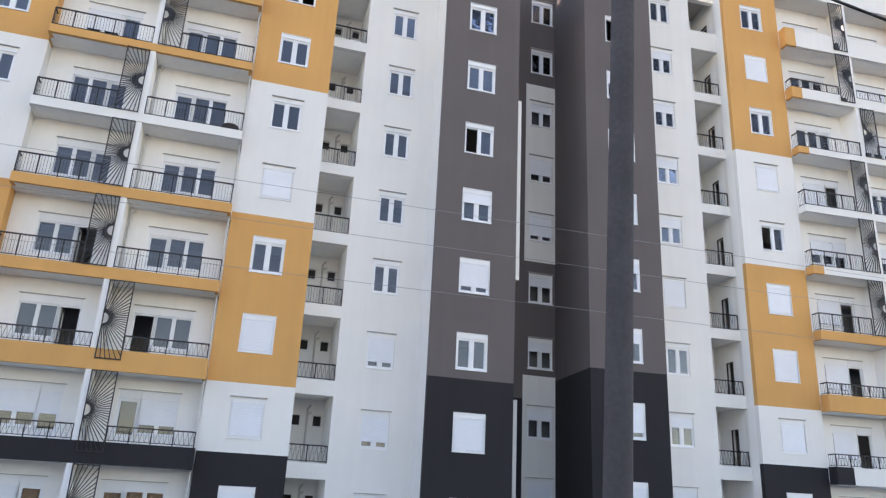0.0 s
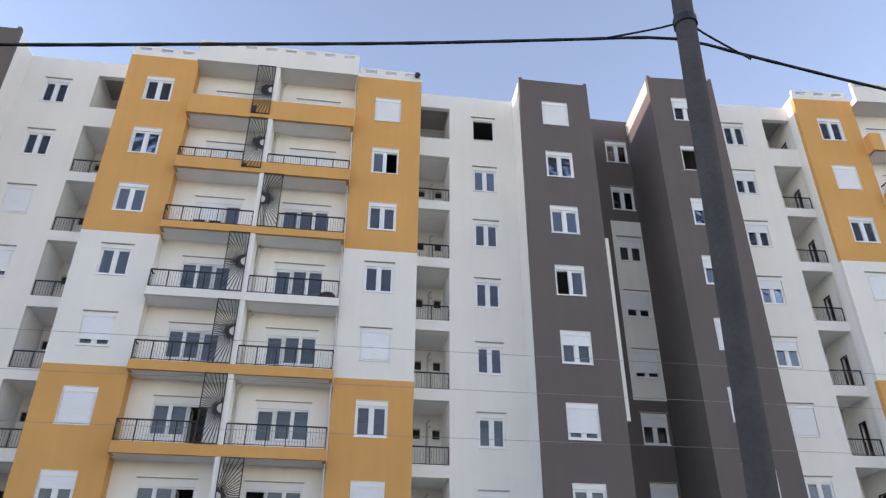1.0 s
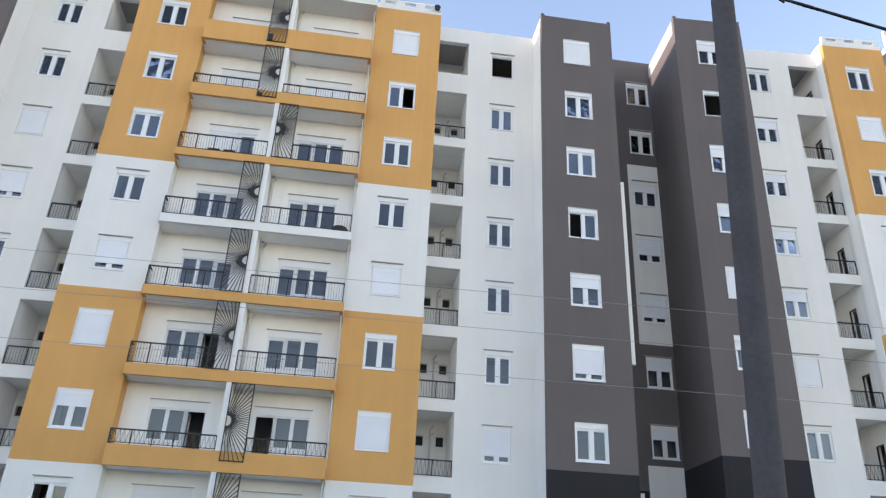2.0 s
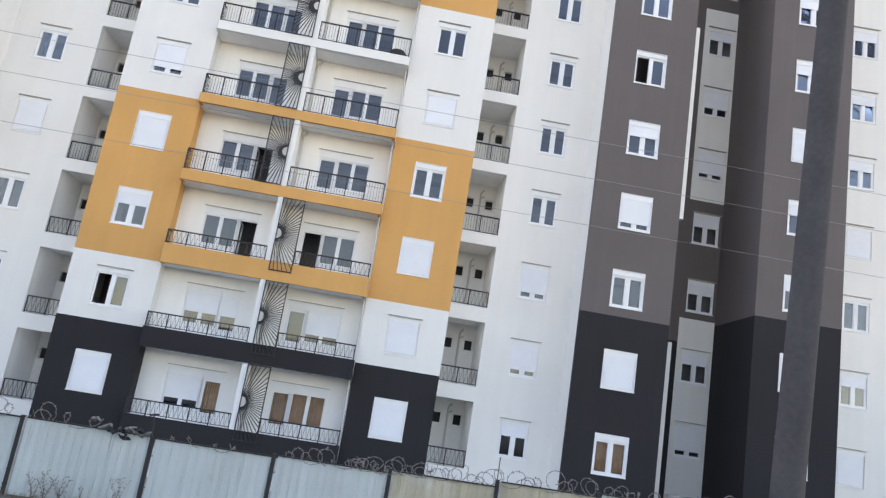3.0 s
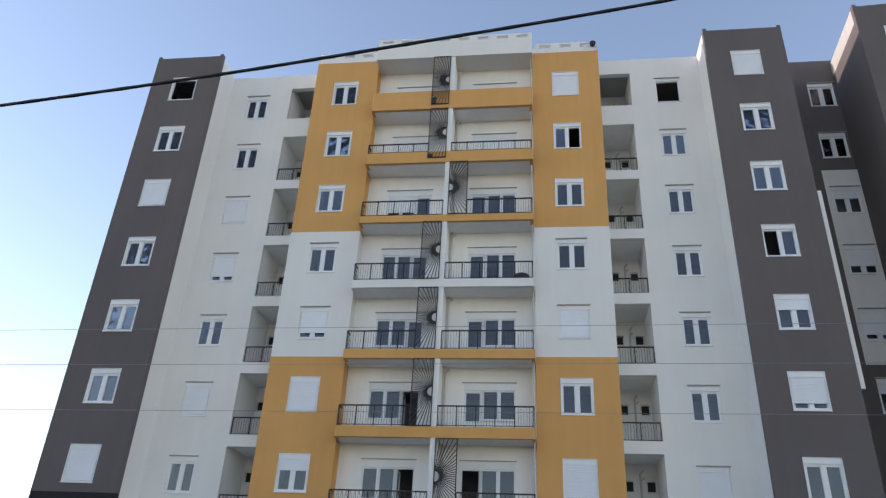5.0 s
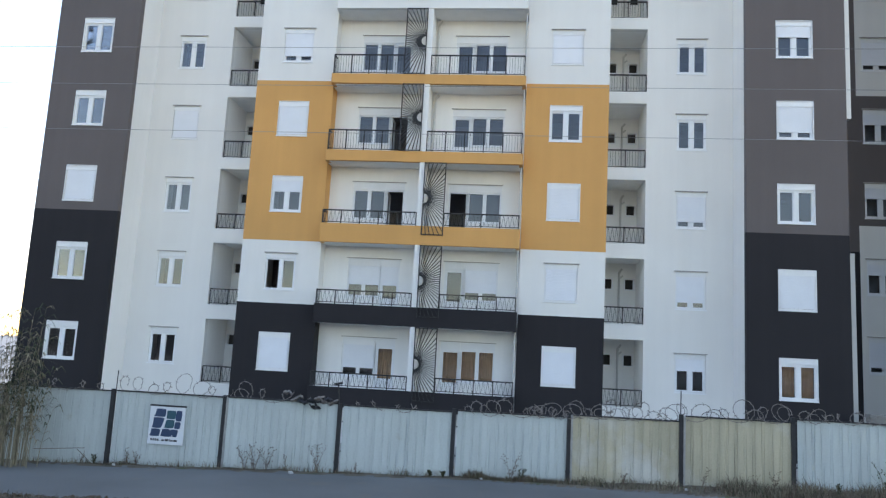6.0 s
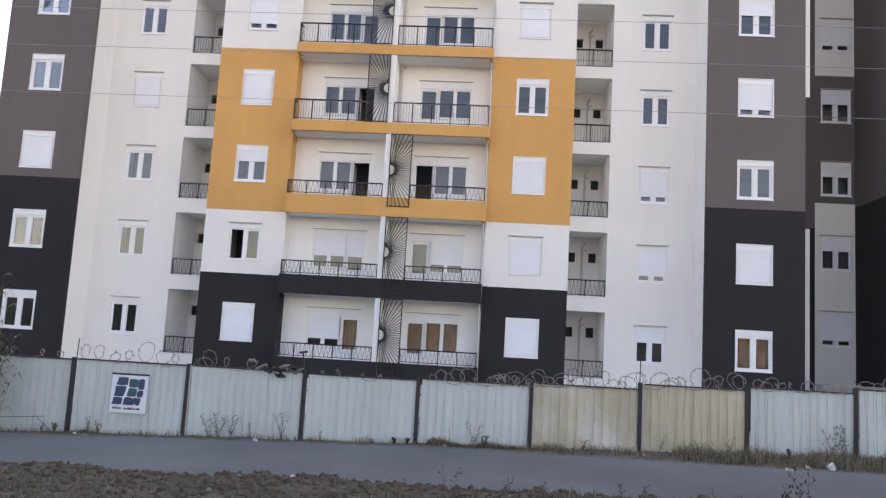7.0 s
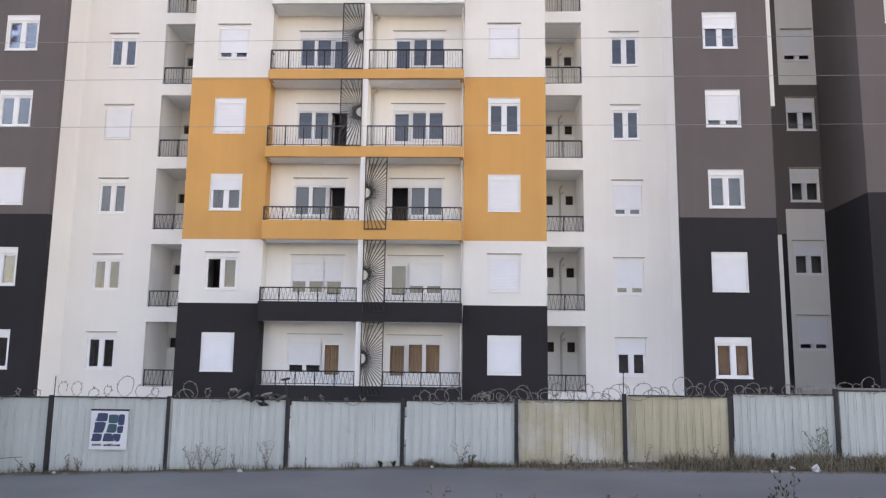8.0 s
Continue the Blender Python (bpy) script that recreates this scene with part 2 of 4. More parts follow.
def window(parent, u, v, top, state, w, h=1.4, plain=False):
    """One window: frame, shutter box, sashes with panes, middle post, sill, ledge or surround; u: centre, top: upper edge."""
    a, box = w / 2, 0.19
    z1 = -box if state != "d" else -0.12
    win = part("window", cached(("frame", w, h, z1), lambda: one("window_frame", [PVC], lambda g: ring(g, -a, a, -h, z1, 0.055, 0.05, 0.14))), parent, (u, v, top), SAY[state])
    part("shutter_box", cached(("box", w, z1, plain), lambda: one("shutter_box", [PVC], lambda g: g.box(-a, a, 0.012, 0.15, z1, 0))), win)
    part("sill", cached(("sill", w), lambda: one("sill", [PVC], lambda g: g.box(-a - 0.03, a + 0.03, -0.035, 0.12, -0.04, 0.0))), win, (0, 0, -h))
    if plain:
        part("ledge", cached(("ledge", w), lambda: one("ledge", [LEDGE], lambda g: g.box(-a - 0.06, a + 0.06, -0.065, 0.0, 0.008, 0.042))), win)
    else:
        part("surround", cached(("surround", w, h), lambda: one("surround", [PVC], lambda g: ring(g, -a - 0.02, a + 0.02, -h - 0.02, 0.02, 0.02, -0.015, 0.02))), win)
    if state == "d":
        return win
    ph, pw = h - box - 0.11, a - 0.055
    if state != "s":
        part("middle_post", cached(("post", w, h), lambda: one("middle_post", [PVC], lambda g: g.box(-0.07, 0.07, 0.04, 0.13, -h + 0.055, -box - 0.055))), win)
        for s in (-1, 1):
            if (state == "o" and s == -1) or (state == "O" and s == 1):
                continue
            x0, x1 = (0.07, a - 0.055) if s > 0 else (-a + 0.055, -0.07)
            sash = part("sash", cached(("sash", w, h, s), lambda: one("sash", [PVC], lambda g: ring(g, x0, x1, -h + 0.055, -box - 0.055, 0.035, 0.06, 0.12))), win)
            part("pane", cached(("pane", w, h), lambda: pane_mesh(pw - 0.085, ph - 0.07)), win, ((x0 + x1) / 2, 0.085, -box - 0.09))
            if state == "c":
                part("curtain", cached("curtain", lambda: reflection_mesh(0.44, 1.02)), win, ((x0 + x1) / 2, 0.2, -box - 0.08), "golden sheet painted as a reflection")
    if state in "shgG":
        low = {"s": h - box - 0.10, "h": (h - box) * 0.32, "g": h - box - 0.29, "G": h - box - 0.43}[state]
        part("shutter", cached(("shutter", w, low), lambda: shutter_mesh(w - 0.10, low)), win, (0, 0.03, -box + 0.004))
    return win


# ---- balcony doors ----
def balcony_door(parent, u, v, top, side, state):
    """A two-leaf window beside a glazed door under one shutter box; side +1 puts the door to the right.
    state: o door open and dark, c all glazed, s shutter down with gaps, p shutter over the window alone, k painted
    golden reflections."""
    say = {"o": "white balcony window and door, the door standing open", "c": "white glazed balcony window and door", "s": "white balcony window under a lowered roller shutter",
           "p": "white balcony window with its shutter down beside a glazed door", "k": "white balcony window and door with painted golden reflections",
           "q": "white balcony window with its shutter down beside an open door",
           "P": "white balcony window with its shutter down beside a glazed door with a painted reflection"}[state]
    w, h, hw, dw, box = 2.06, 2.35, 1.30, 0.76, 0.28
    x0 = -w / 2
    xs = x0 + hw if side > 0 else x0 + dw
    wa, wb = (x0, xs) if side > 0 else (xs, x0 + w)
    da, db = (xs, x0 + w) if side > 0 else (x0, xs)
    wc, dc = (wa + wb) / 2, (da + db) / 2
    d = part("balcony_door", cached(("bframe", side), lambda: one("door_frame", [PVC], lambda g: ring(g, da, db, -h, -box, 0.06, 0.05, 0.14))), parent, (u, v, top), say)
    part("window_frame", cached(("wframe", side), lambda: one("window_frame", [PVC], lambda g: ring(g, wa, wb, -1.48, -box, 0.06, 0.05, 0.14))), d)
    part("shutter_box", cached("bbox", lambda: one("shutter_box", [PVC], lambda g: g.box(x0, x0 + w, 0.014, 0.15, -box, 0))), d)
    part("ledge", cached("bledge", lambda: one("ledge", [LEDGE], lambda g: g.box(x0 - 0.05, x0 + w + 0.05, -0.05, 0.0, 0.008, 0.034))), d)
    part("middle_post", cached(("bpost", side), lambda: one("middle_post", [PVC], lambda g: g.box(wc - 0.07, wc + 0.07, 0.04, 0.13, -1.42, -box - 0.06))), d)
    part("sill", cached(("bsill", side), lambda: one("sill", [PVC], lambda g: g.box(wa - 0.03, wb + 0.03, -0.05, 0.1, -1.53, -1.484))), d)
    for s in (-1, 1):
        part("pane", cached("bpane", lambda: pane_mesh(0.50, 1.08)), d, (wc + s * 0.325, 0.1, -0.34))
        if state == "k":
            part("curtain", cached("breflection", lambda: reflection_mesh(0.56, 1.12)), d, (wc + s * 0.325, 0.22, -0.33), "golden sheet painted as a reflection")
    if state in "cpPsk":
        part("door_pane", cached("dpane", lambda: pane_mesh(0.56, 1.16)), d, (dc, 0.1, -0.38))
        part("door_sash", cached("dsash", lambda: one("door_sash", [PVC], lambda g: ring(g, -0.32, 0.32, -1.56, -0.34, 0.05, 0.06, 0.13))), d, (dc, 0, 0))
        part("door_panel", cached("dpanel", lambda: one("door_panel", [PVC], lambda g: g.box(-0.32, 0.32, 0.075, 0.12, -2.29, -1.56))), d, (dc, 0, 0), "solid white lower door panel")
    if state in "Pk":
        part("curtain", cached("dreflection", lambda: reflection_mesh(0.66, 1.25)), d, (dc, 0.22, -0.33), "golden sheet painted as a reflection")
    if state == "s":
        part("shutter", cached("bshut2", lambda: shutter_mesh(1.92, 0.70)), d, (0, 0.03, -0.27))
    elif state in "pP":
        part("shutter", cached("bshut1", lambda: shutter_mesh(1.18, 0.84)), d, (wc, 0.03, -0.27))
    if state == "q":
        part("shutter", cached("bshut3", lambda: shutter_mesh(1.18, 1.08)), d, (wc, 0.03, -0.27))
    if state in "oq":
        part("door_leaf", cached("leaf", lambda: one("door_leaf", [PVC], lambda g: leaf(g))), d, (dc - 0.32 * side, 0.13, -0.34))
    return d


def leaf(g):
    """A door leaf swung inwards on its edge."""
    k = len(g.v)
    ring(g, 0, 0.62, -1.95, 0, 0.08, -0.02, 0.02)
    g.v[k:] = [(y, x, z) for x, y, z in g.v[k:]]


# ---- iron work ----
def rail_mesh(length, height, zigzag, posts, ends=(0.0, 0.0)):
    """Railing along +x from 0; ends: how far it returns to the wall at each end."""
    g = Geo()
    g.box(0, length, -0.025, 0.025, height - 0.045, height)
    g.box(0, length, -0.012, 0.012, 0.05, 0.075)
    for i in range(posts + 1):
        x = length * i / posts
        g.box(x - 0.018, x + 0.018, -0.018, 0.018, 0, height - 0.02)
    n = max(4, round(length / (0.105 if not zigzag else 0.08)))
    lo, hi, r = 0.07, height - 0.045, 0.007
    for i in range(n):
        x = length * (i + 0.5) / n
        if zigzag:
            dx = 0.036 if i % 2 else -0.036
            g.bar((x - dx, 0, lo), (x + dx, 0, hi), r)
        elif i % 3 == 1:
            m = (lo + hi) / 2
            g.bar((x, 0, lo), (x + 0.02, -0.03, m), r)
            g.bar((x + 0.02, -0.03, m), (x, 0, hi), r)
        else:
            g.bar((x, 0, lo), (x, 0, hi), r)
    for x, back in ((0, ends[0]), (length, ends[1])):
        if back > 0:
            g.box(x - 0.025, x + 0.025, 0, back, height - 0.045, height)
            g.box(x - 0.012, x + 0.012, 0, back, 0.05, 0.075)
            k = max(3, round(back / 0.11))
            for i in range(1, k + 1):
                g.bar((x, back * i / k, 0), (x, back * i / k, height - 0.045), r)
    return g.mesh("railing", [IRON])


def grille_mesh(side, w=0.8, h=2.72):
    """Sunburst screen: half-round hub on the partition's side and rays to the frame; side: +1 spreads to +x."""
    g = Geo()
    b = 0.018
    for x in (0.0, side * w):
        g.box(x - b, x + b, -b, b, 0, h)
    for z in (0.02, h - 0.02):
        g.box(min(0, side * w), max(0, side * w), -b, b, z - b, z + b)
    c, r, n = h / 2, 0.20, 28
    prev = None
    for i in range(n + 1):
        w2 = -math.pi / 2 + math.pi * i / n
        dx, dz = math.cos(w2), math.sin(w2)
        p = (side * r * dx, 0, c + r * dz)
        t = min((w - b) / dx if dx > 1e-6 else 1e9, (h / 2 - b) / abs(dz) if abs(dz) > 1e-6 else 1e9)
        if 0 < i < n:
            g.bar(p, (side * t * dx, 0, c + t * dz), 0.019)
        if prev:
            g.bar(prev, p, 0.017)
        prev = p
    return g.mesh("grille", [IRON])


# ---- the apartment block ----
S = 3.06
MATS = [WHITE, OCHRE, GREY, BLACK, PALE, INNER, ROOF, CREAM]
W_, O_, G_, B_, LIT_, I_, R_, C_ = range(8)
BASE = -5.2
BACK = 0.65
DEEP_V = 3.0


def band_outline(ua, ub, front, left_round, right_round):
    """Plan of a balcony parapet with rounded outer corners."""
    pts = [(ua, 0.0)]
    r = 0.07
    if left_round:
        pts += [(ua + r - r * math.cos(a), front + r - r * math.sin(a)) for a in [math.pi / 2 * i / 5 for i in range(6)]]
    else:
        pts += [(ua, front)]
    if right_round:
        pts += [(ub - r + r * math.sin(a), front + r - r * math.cos(a)) for a in [math.pi / 2 * i / 5 for i in range(6)]]
    else:
        pts += [(ub, front)]
    return pts + [(ub, 0.0)]


def block(m, label, left, right, spec):
    """One block round its middle axis: balconies in the middle, ochre bays, loggias, white wings and dark towers.
    left, right: how far it is built; spec: the state of its windows, first floor first."""
    b = thing("apartment_building", label, "apartment building", m, "blocks of the estate")
    tops = [S * k for k in range(9)]
    ochre = [(1.13, B_), (3.57, W_), (10.05, O_), (15.9, W_), (25.76, O_), (99, W_)]
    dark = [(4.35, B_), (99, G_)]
    plain = [(99, W_)]

    def wall(name, u0, u1, z1, v, zones, cols, thick=0.25, label=""):
        g = Geo()
        holes = [(c - w / 2, c + w / 2, t - 1.4, t) for c, w in cols for t in tops]
        pierced(g, u0, u1, BASE, z1, v, thick, zones, holes)
        return part(name, g.mesh(name, MATS), b, (0, 0, 0), label)

    def is_plain(t, kind):
        mid = t - 0.7
        return kind == "wing" or (kind == "bay" and (1.13 < mid < 3.57 or 10.05 < mid < 15.9))

    def column(c, v, w, states, kind):
        for t, s in zip(tops, states):
            if s != "-":
                window(b, c, v, t, s, w, plain=is_plain(t, kind))

    for sd in (-1, 1):
        key = "L" if sd < 0 else "R"
        if not (left if sd < 0 else right):
            continue

        def span(a, c):
            return (a, c) if sd > 0 else (-c, -a)

        # bay with the coloured bands
        wall("bay_wall", *span(3.82, 6.97), 26.02, 0.0, ochre, [(sd * 5.365, 1.2)])
        column(sd * 5.365, 0.0, 1.2, spec[key + "bay"], "bay")
        if left == "all":
            g = Geo()
            g.box(*span(4.03, 6.76), 0.251, 0.949, 25.3, 25.38, R_)
            part("bay_roof", g.mesh("bay_roof", MATS), b)
        # side walls of the bay
        g = Geo()
        a, c = span(3.82, 4.07)
        pierced_side(g, a if sd > 0 else c, 0.252, 1.6, ochre, -sd, 26.02)
        part("reveal_wall", g.mesh("reveal_wall", MATS), b)
        g = Geo()
        if spec["loggia"] == "door":
            pierced_side(g, sd * 6.97, 0.252, 1.56, [(99, C_)], sd, 26.02)
            pierced_side(g, sd * 6.97, 2.12, DEEP_V, [(99, C_)], sd, 26.02)
            edges = [BASE] + [t - 2.43 + q for t in tops for q in (0.02, 2.05)] + [26.02]
            x0, x1 = (sd * 6.97 - 0.2, sd * 6.97) if sd > 0 else (sd * 6.97, sd * 6.97 + 0.2)
            for za, zb in zip(edges[::2], edges[1::2]):
                g.box(x0, x1, 1.56, 2.12, za, zb, C_)
        else:
            pierced_side(g, sd * 6.97, 0.252, DEEP_V, [(99, C_)], sd, 26.02)
        part("side_wall", g.mesh("side_wall", MATS), b)
        if (left if sd < 0 else right) == "bay":
            continue
        # white wing with the loggia openings
        g = Geo()
        u0, u1 = span(6.97, 11.74)
        holes = [(sd * 10.2 - 0.55, sd * 10.2 + 0.55, t - 1.4, t) for t in tops]
        la, lb = span(6.972, 8.5)
        for t in tops:
            holes.append((la, lb, t - 2.43 + loggia_sill(t), t - 2.43 + 2.86))
        pierced(g, u0, u1, BASE, 25.78, 0.8, 0.25, plain, holes)
        part("wing_wall", g.mesh("wing_wall", MATS), b)
        column(sd * 10.2, 0.8, 1.1, spec[key + "wing"], "wing")
        loggias(b, sd, tops, spec)
        # tower
        out = spec.get("outer", 15.2)
        wall("tower_wall", *span(11.74, out), 25.82, -0.88, dark, [(sd * 13.44, 1.24)], label="dark grey rendered tower with a black foot")
        column(sd * 13.44, -0.88, 1.24, spec[key + "tower"], "tower")
        g = Geo()
        g.box(*span(11.95, out - 0.21), -0.629, 0.949, 25.3, 25.38, R_)
        part("tower_roof", g.mesh("tower_roof", MATS), b)
        for x in (sd * 11.82, sd * (out - 0.08)):
            g = Geo()
            g.box(x - 0.08, x + 0.08, -0.87, -0.65, 25.82, 25.95, G_)
            part("corner_stub", g.mesh("corner_stub", MATS), b)
        g = Geo()
        pierced_side(g, sd * 11.74, -0.63, 3.4, plain, -sd, 25.82)
        part("tower_side", g.mesh("tower_side", MATS), b)
        g = Geo()
        # The pale top band paints the sunlit patch into the side's colour.
        pierced_side(g, sd * out, -0.63, 3.2, dark[:1] + [(25.0, G_), (99, LIT_)], sd, 25.82)
        part("tower_side", g.mesh("tower_side", MATS), b)
        g = Geo()
        pierced_side(g, sd * (out - 0.02), 3.2, 13.0, dark, sd, 25.6)
        part("tower_side", g.mesh("tower_side", MATS), b)
    # core, roof and floors behind the walls
    g = Geo()
    ua = -15.0 if left == "all" else -6.8
    ub = 15.0 if right == "all" else 6.8
    g.box(ua, ub, 4.0, 13.0, BASE, 25.3, I_)
    part("core", g.mesh("core", MATS), b)
    for k in range(10):
        g = Geo()
        z = S * k - 2.5
        g.box(ua, ub, 3.25, 4.0, z - 0.2, z, I_)
        part("floor_slab", g.mesh("floor_slab", MATS), b)
    g = Geo()
    g.box(ua, ub, 0.95 if left == "all" else 0.2, 13.0, 25.3, 25.38, R_)
    part("roof", g.mesh("roof", MATS), b)
    middle(b, tops, spec)
    roofline(b, left, right)
    return b


def pierced_side(g, u, v0, v1, zones, face, top=25.36):
    """A wall across the front that faces along x."""
    z = BASE
    t = 0.2
    for up, s in zones:
        up = min(up, top)
        if up > z:
            x0, x1 = (u - t, u) if face > 0 else (u, u + t)
            g.box(x0, x1, v0, v1, z, up, s)
            z = up


def loggia_sill(t):
    """Height of the solid foot of a loggia's opening: higher on the low floors, highest on the top floor."""
    return 0.38 if t < 2.5 * S else 0.28 if t < 7.5 * S else 0.92


def loggias(b, sd, tops, spec):
    """Open recesses with a back wall, a door, a small window, a pipe and an iron railing."""
    a, c = (6.97, 8.5) if sd > 0 else (-8.5, -6.97)
    g = Geo()
    for t in tops:
        f = t - 2.43
        g.box(a, c + (0.25 if sd > 0 else 0), 1.05, DEEP_V + 0.1, f - 0.12, f + 0.02, C_)
    far = c if sd > 0 else a
    g.box(min(far, far + sd * 0.2), max(far, far + sd * 0.2), 1.05, DEEP_V, BASE, 25.5, C_)
    door = spec["loggia"] == "door"
    at = (lambda o: a + o) if sd > 0 else (lambda o: c - o)
    holes = []
    for t in tops:
        f = t - 2.43
        holes.append((at(1.27) - 0.16, at(1.27) + 0.16, f + 1.9, f + 2.3))
        if not door:
            holes.append((at(0.42) - 0.16, at(0.42) + 0.16, f + 1.9, f + 2.3))
    pierced(g, a - 0.2, c + 0.2, BASE, 25.5, DEEP_V, 0.2, [(99, C_)], holes, C_)
    part("loggia", g.mesh("loggia", MATS), b, (0, 0, 0), "recessed white loggia behind an iron railing")
    for i, t in enumerate(tops):
        f = t - 2.43
        if i < 8:
            foot = loggia_sill(t)
            part("railing", cached(("lograil", foot), lambda: rail_mesh(1.5, 1.03 - foot, i < 3, 2)), b, (a + 0.015, 0.93, f + foot), "dark iron loggia railing")
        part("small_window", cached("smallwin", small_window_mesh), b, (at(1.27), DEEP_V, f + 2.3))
        if door:
            part("loggia_door", cached("logdoor", loggia_door_mesh), b, (sd * 6.97, 1.84, f + 0.02), "open loggia door before a dark room")
        else:
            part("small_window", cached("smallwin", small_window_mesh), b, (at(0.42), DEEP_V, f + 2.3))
        part("pipe", cached("logpipe", pipe_mesh), b, (at(0.86), DEEP_V - 0.06, f + 0.02), "pale drain pipe with a bend")


def small_window_mesh():
    g = Geo()
    ring(g, -0.21, 0.21, -0.45, 0.05, 0.05, -0.03, 0.05)
    # Opaque black sheet that paints the unlit room behind the frame.
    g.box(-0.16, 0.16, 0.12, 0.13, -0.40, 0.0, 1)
    return g.mesh("small_window", [PVC, ROOM_SHADE])


def loggia_door_mesh():
    """A thin dark-stained frame lining the doorway in the side wall."""
    g = Geo()
    ring(g, -0.28, 0.28, 0, 2.03, 0.03, 0.01, 0.08)
    g.v = [(y, x, z) for x, y, z in g.v]
    g.f = [tuple(reversed(q)) for q in g.f]
    return g.mesh("loggia_door", [BROWN])


def pipe_mesh():
    g = Geo()
    g.bar((0, 0, 0), (0, 0, 2.55), 0.045, 8)
    g.bar((0, 0, 2.55), (0.12, 0, 2.70), 0.045, 8)
    g.bar((0.0, 0, 2.30), (0.16, 0.02, 2.42), 0.035, 8)
    return g.mesh("pipe", [PIPE])


# each balcony band, first floor first: its lower edge, its upper edge and the railing's top over the floor level
BANDS = [(-0.17, 0.55, 1.09)] * 3 + [(-0.05, 0.37, 1.2), (0.0, 0.38, 1.2), (0.03, 0.39, 1.2), (0.1, 0.43, 1.22), (0.14, 0.72, 1.25), (0.14, 1.2, 1.2)]


def middle(b, tops, spec):
    """The balcony zone: back wall, slabs, parapets, railings, partition and sunburst screens."""
    g = Geo()
    holes = []
    for t in tops:
        f = t - 2.43
        top = f + 2.43
        for c in (-1.83, 1.98):
            side = 1 if c < 0 else -1
            wa, wb = (c - 1.03, c + 0.27) if side > 0 else (c - 0.27, c + 1.03)
            da, db = (c + 0.27, c + 1.03) if side > 0 else (c - 1.03, c - 0.27)
            holes += [(wa, wb, top - 1.48, top), (da, db, top - 2.35, top)]
    pierced(g, -3.84, 3.84, BASE, 25.6, BACK, 0.2, [(99, C_)], holes, C_)
    part("back_wall", g.mesh("back_wall", MATS), b)
    front = -0.5
    for i, t in enumerate(tops):
        f = t - 2.43
        lo, hi, rail_top = (f + q for q in BANDS[i])
        colour = (spec["bands"])[i]
        g = Geo()
        floor = max(f, lo + 0.12)
        slab = [(-3.80, BACK - 0.004), (-3.80, 0.0), (-3.7, -0.3), (3.7, -0.3), (3.80, 0.0), (3.80, BACK - 0.004)]
        g.prism(slab, lo + 0.012, floor, C_)
        part("balcony_slab", g.mesh("balcony_slab", MATS), b)
        g = Geo()
        main, ends = {"w": (W_, W_), "o": (O_, O_), "b": (B_, B_), "m": (W_, O_), "n": (W_, B_)}[colour]
        outer = band_outline(-3.80, 3.80, front, True, True)
        k = len(outer)
        wallt = 0.14
        inner = [(min(max(x, -3.66), 3.66), max(y, front + wallt)) for x, y in outer]
        for j in range(k - 1):
            (xa, ya), (xb, yb) = outer[j], outer[j + 1]
            (pa, qa), (pb, qb) = inner[j], inner[j + 1]
            s = ends if max(xa, xb) < -3.4 else main
            segs = [((xa, ya), (xb, yb), (pa, qa), (pb, qb), s)]
            if colour in "mn" and xb - xa > 3:
                xm = -3.2 if colour == "m" else -2.95
                segs = [((xa, ya), (xm, ya), (pa, qa), (xm, qa), ends), ((xm, ya), (xb, yb), (xm, qa), (pb, qb), main)]
            for A, B2, C, D, s in segs:
                g.face([(*A, lo), (*B2, lo), (*B2, hi), (*A, hi)], s)
                g.face([(*D, lo), (*C, lo), (*C, hi), (*D, hi)], W_)
                g.face([(*A, hi), (*B2, hi), (*D, hi), (*C, hi)], s)
                g.face([(*B2, lo), (*A, lo), (*C, lo), (*D, lo)], s)
        part("parapet", g.mesh("parapet", MATS), b)
        # railings either side of the partition
        if i < 8:
            h = rail_top - hi
            gside = spec["screens"][i]
            for sd in (-1, 1):
                a, c = (-3.73, -0.12) if sd < 0 else (0.12, 3.73)
                if gside == sd:
                    a, c = (a, -0.93) if sd < 0 else (0.93, c)
                zig = i < 3
                ends = (0.42, 0.0) if sd < 0 else (0.0, 0.42)
                part("railing", cached(("brail", round(c - a, 2), round(h, 2), zig, sd), lambda: rail_mesh(c - a, h, zig, 5 if gside != sd else 4, ends)), b, (a, front + 0.07, hi), "dark iron balcony railing")
        # partition and its screen
        ceil = f + S + BANDS[i + 1][0] if i < 8 else 25.38
        g = Geo()
        g.box(-0.1, 0.1, -0.47, BACK - 0.002, floor, ceil - 0.002, C_)
        part("partition", g.mesh("partition", MATS), b)
        gs = spec["screens"][i]
        low = hi if 2 < i < 7 else f + (0.2 if i < 3 else 0.36)
        hgt = ceil - low - 0.01
        part("grille", cached(("grille", gs, round(hgt, 2)), lambda: grille_mesh(gs, h=hgt)), b, (gs * 0.12, front - 0.03, low), "black iron sunburst screen beside the partition")
        if i > 6 and spec.get("pipes"):
            g = Geo()
            g.box(-0.11, 0.11, -0.03, 0.03, 0.0, 0.36 if i == 8 else 0.14)
            part("dark_plate", g.mesh("dark_plate", [IRON]), b, (gs * 0.80, front - 0.085, low + 0.005))
        for c, key in ((-1.83, "Ldoor"), (1.98, "Rdoor")):
            balcony_door(b, c, BACK, f + 2.43, 1 if c < 0 else -1, spec[key][i])
        if spec.get("pipes"):
            g = Geo()
            g.bar((0, 0, f + 0.01), (0, 0, ceil - 0.25), 0.05, 8)
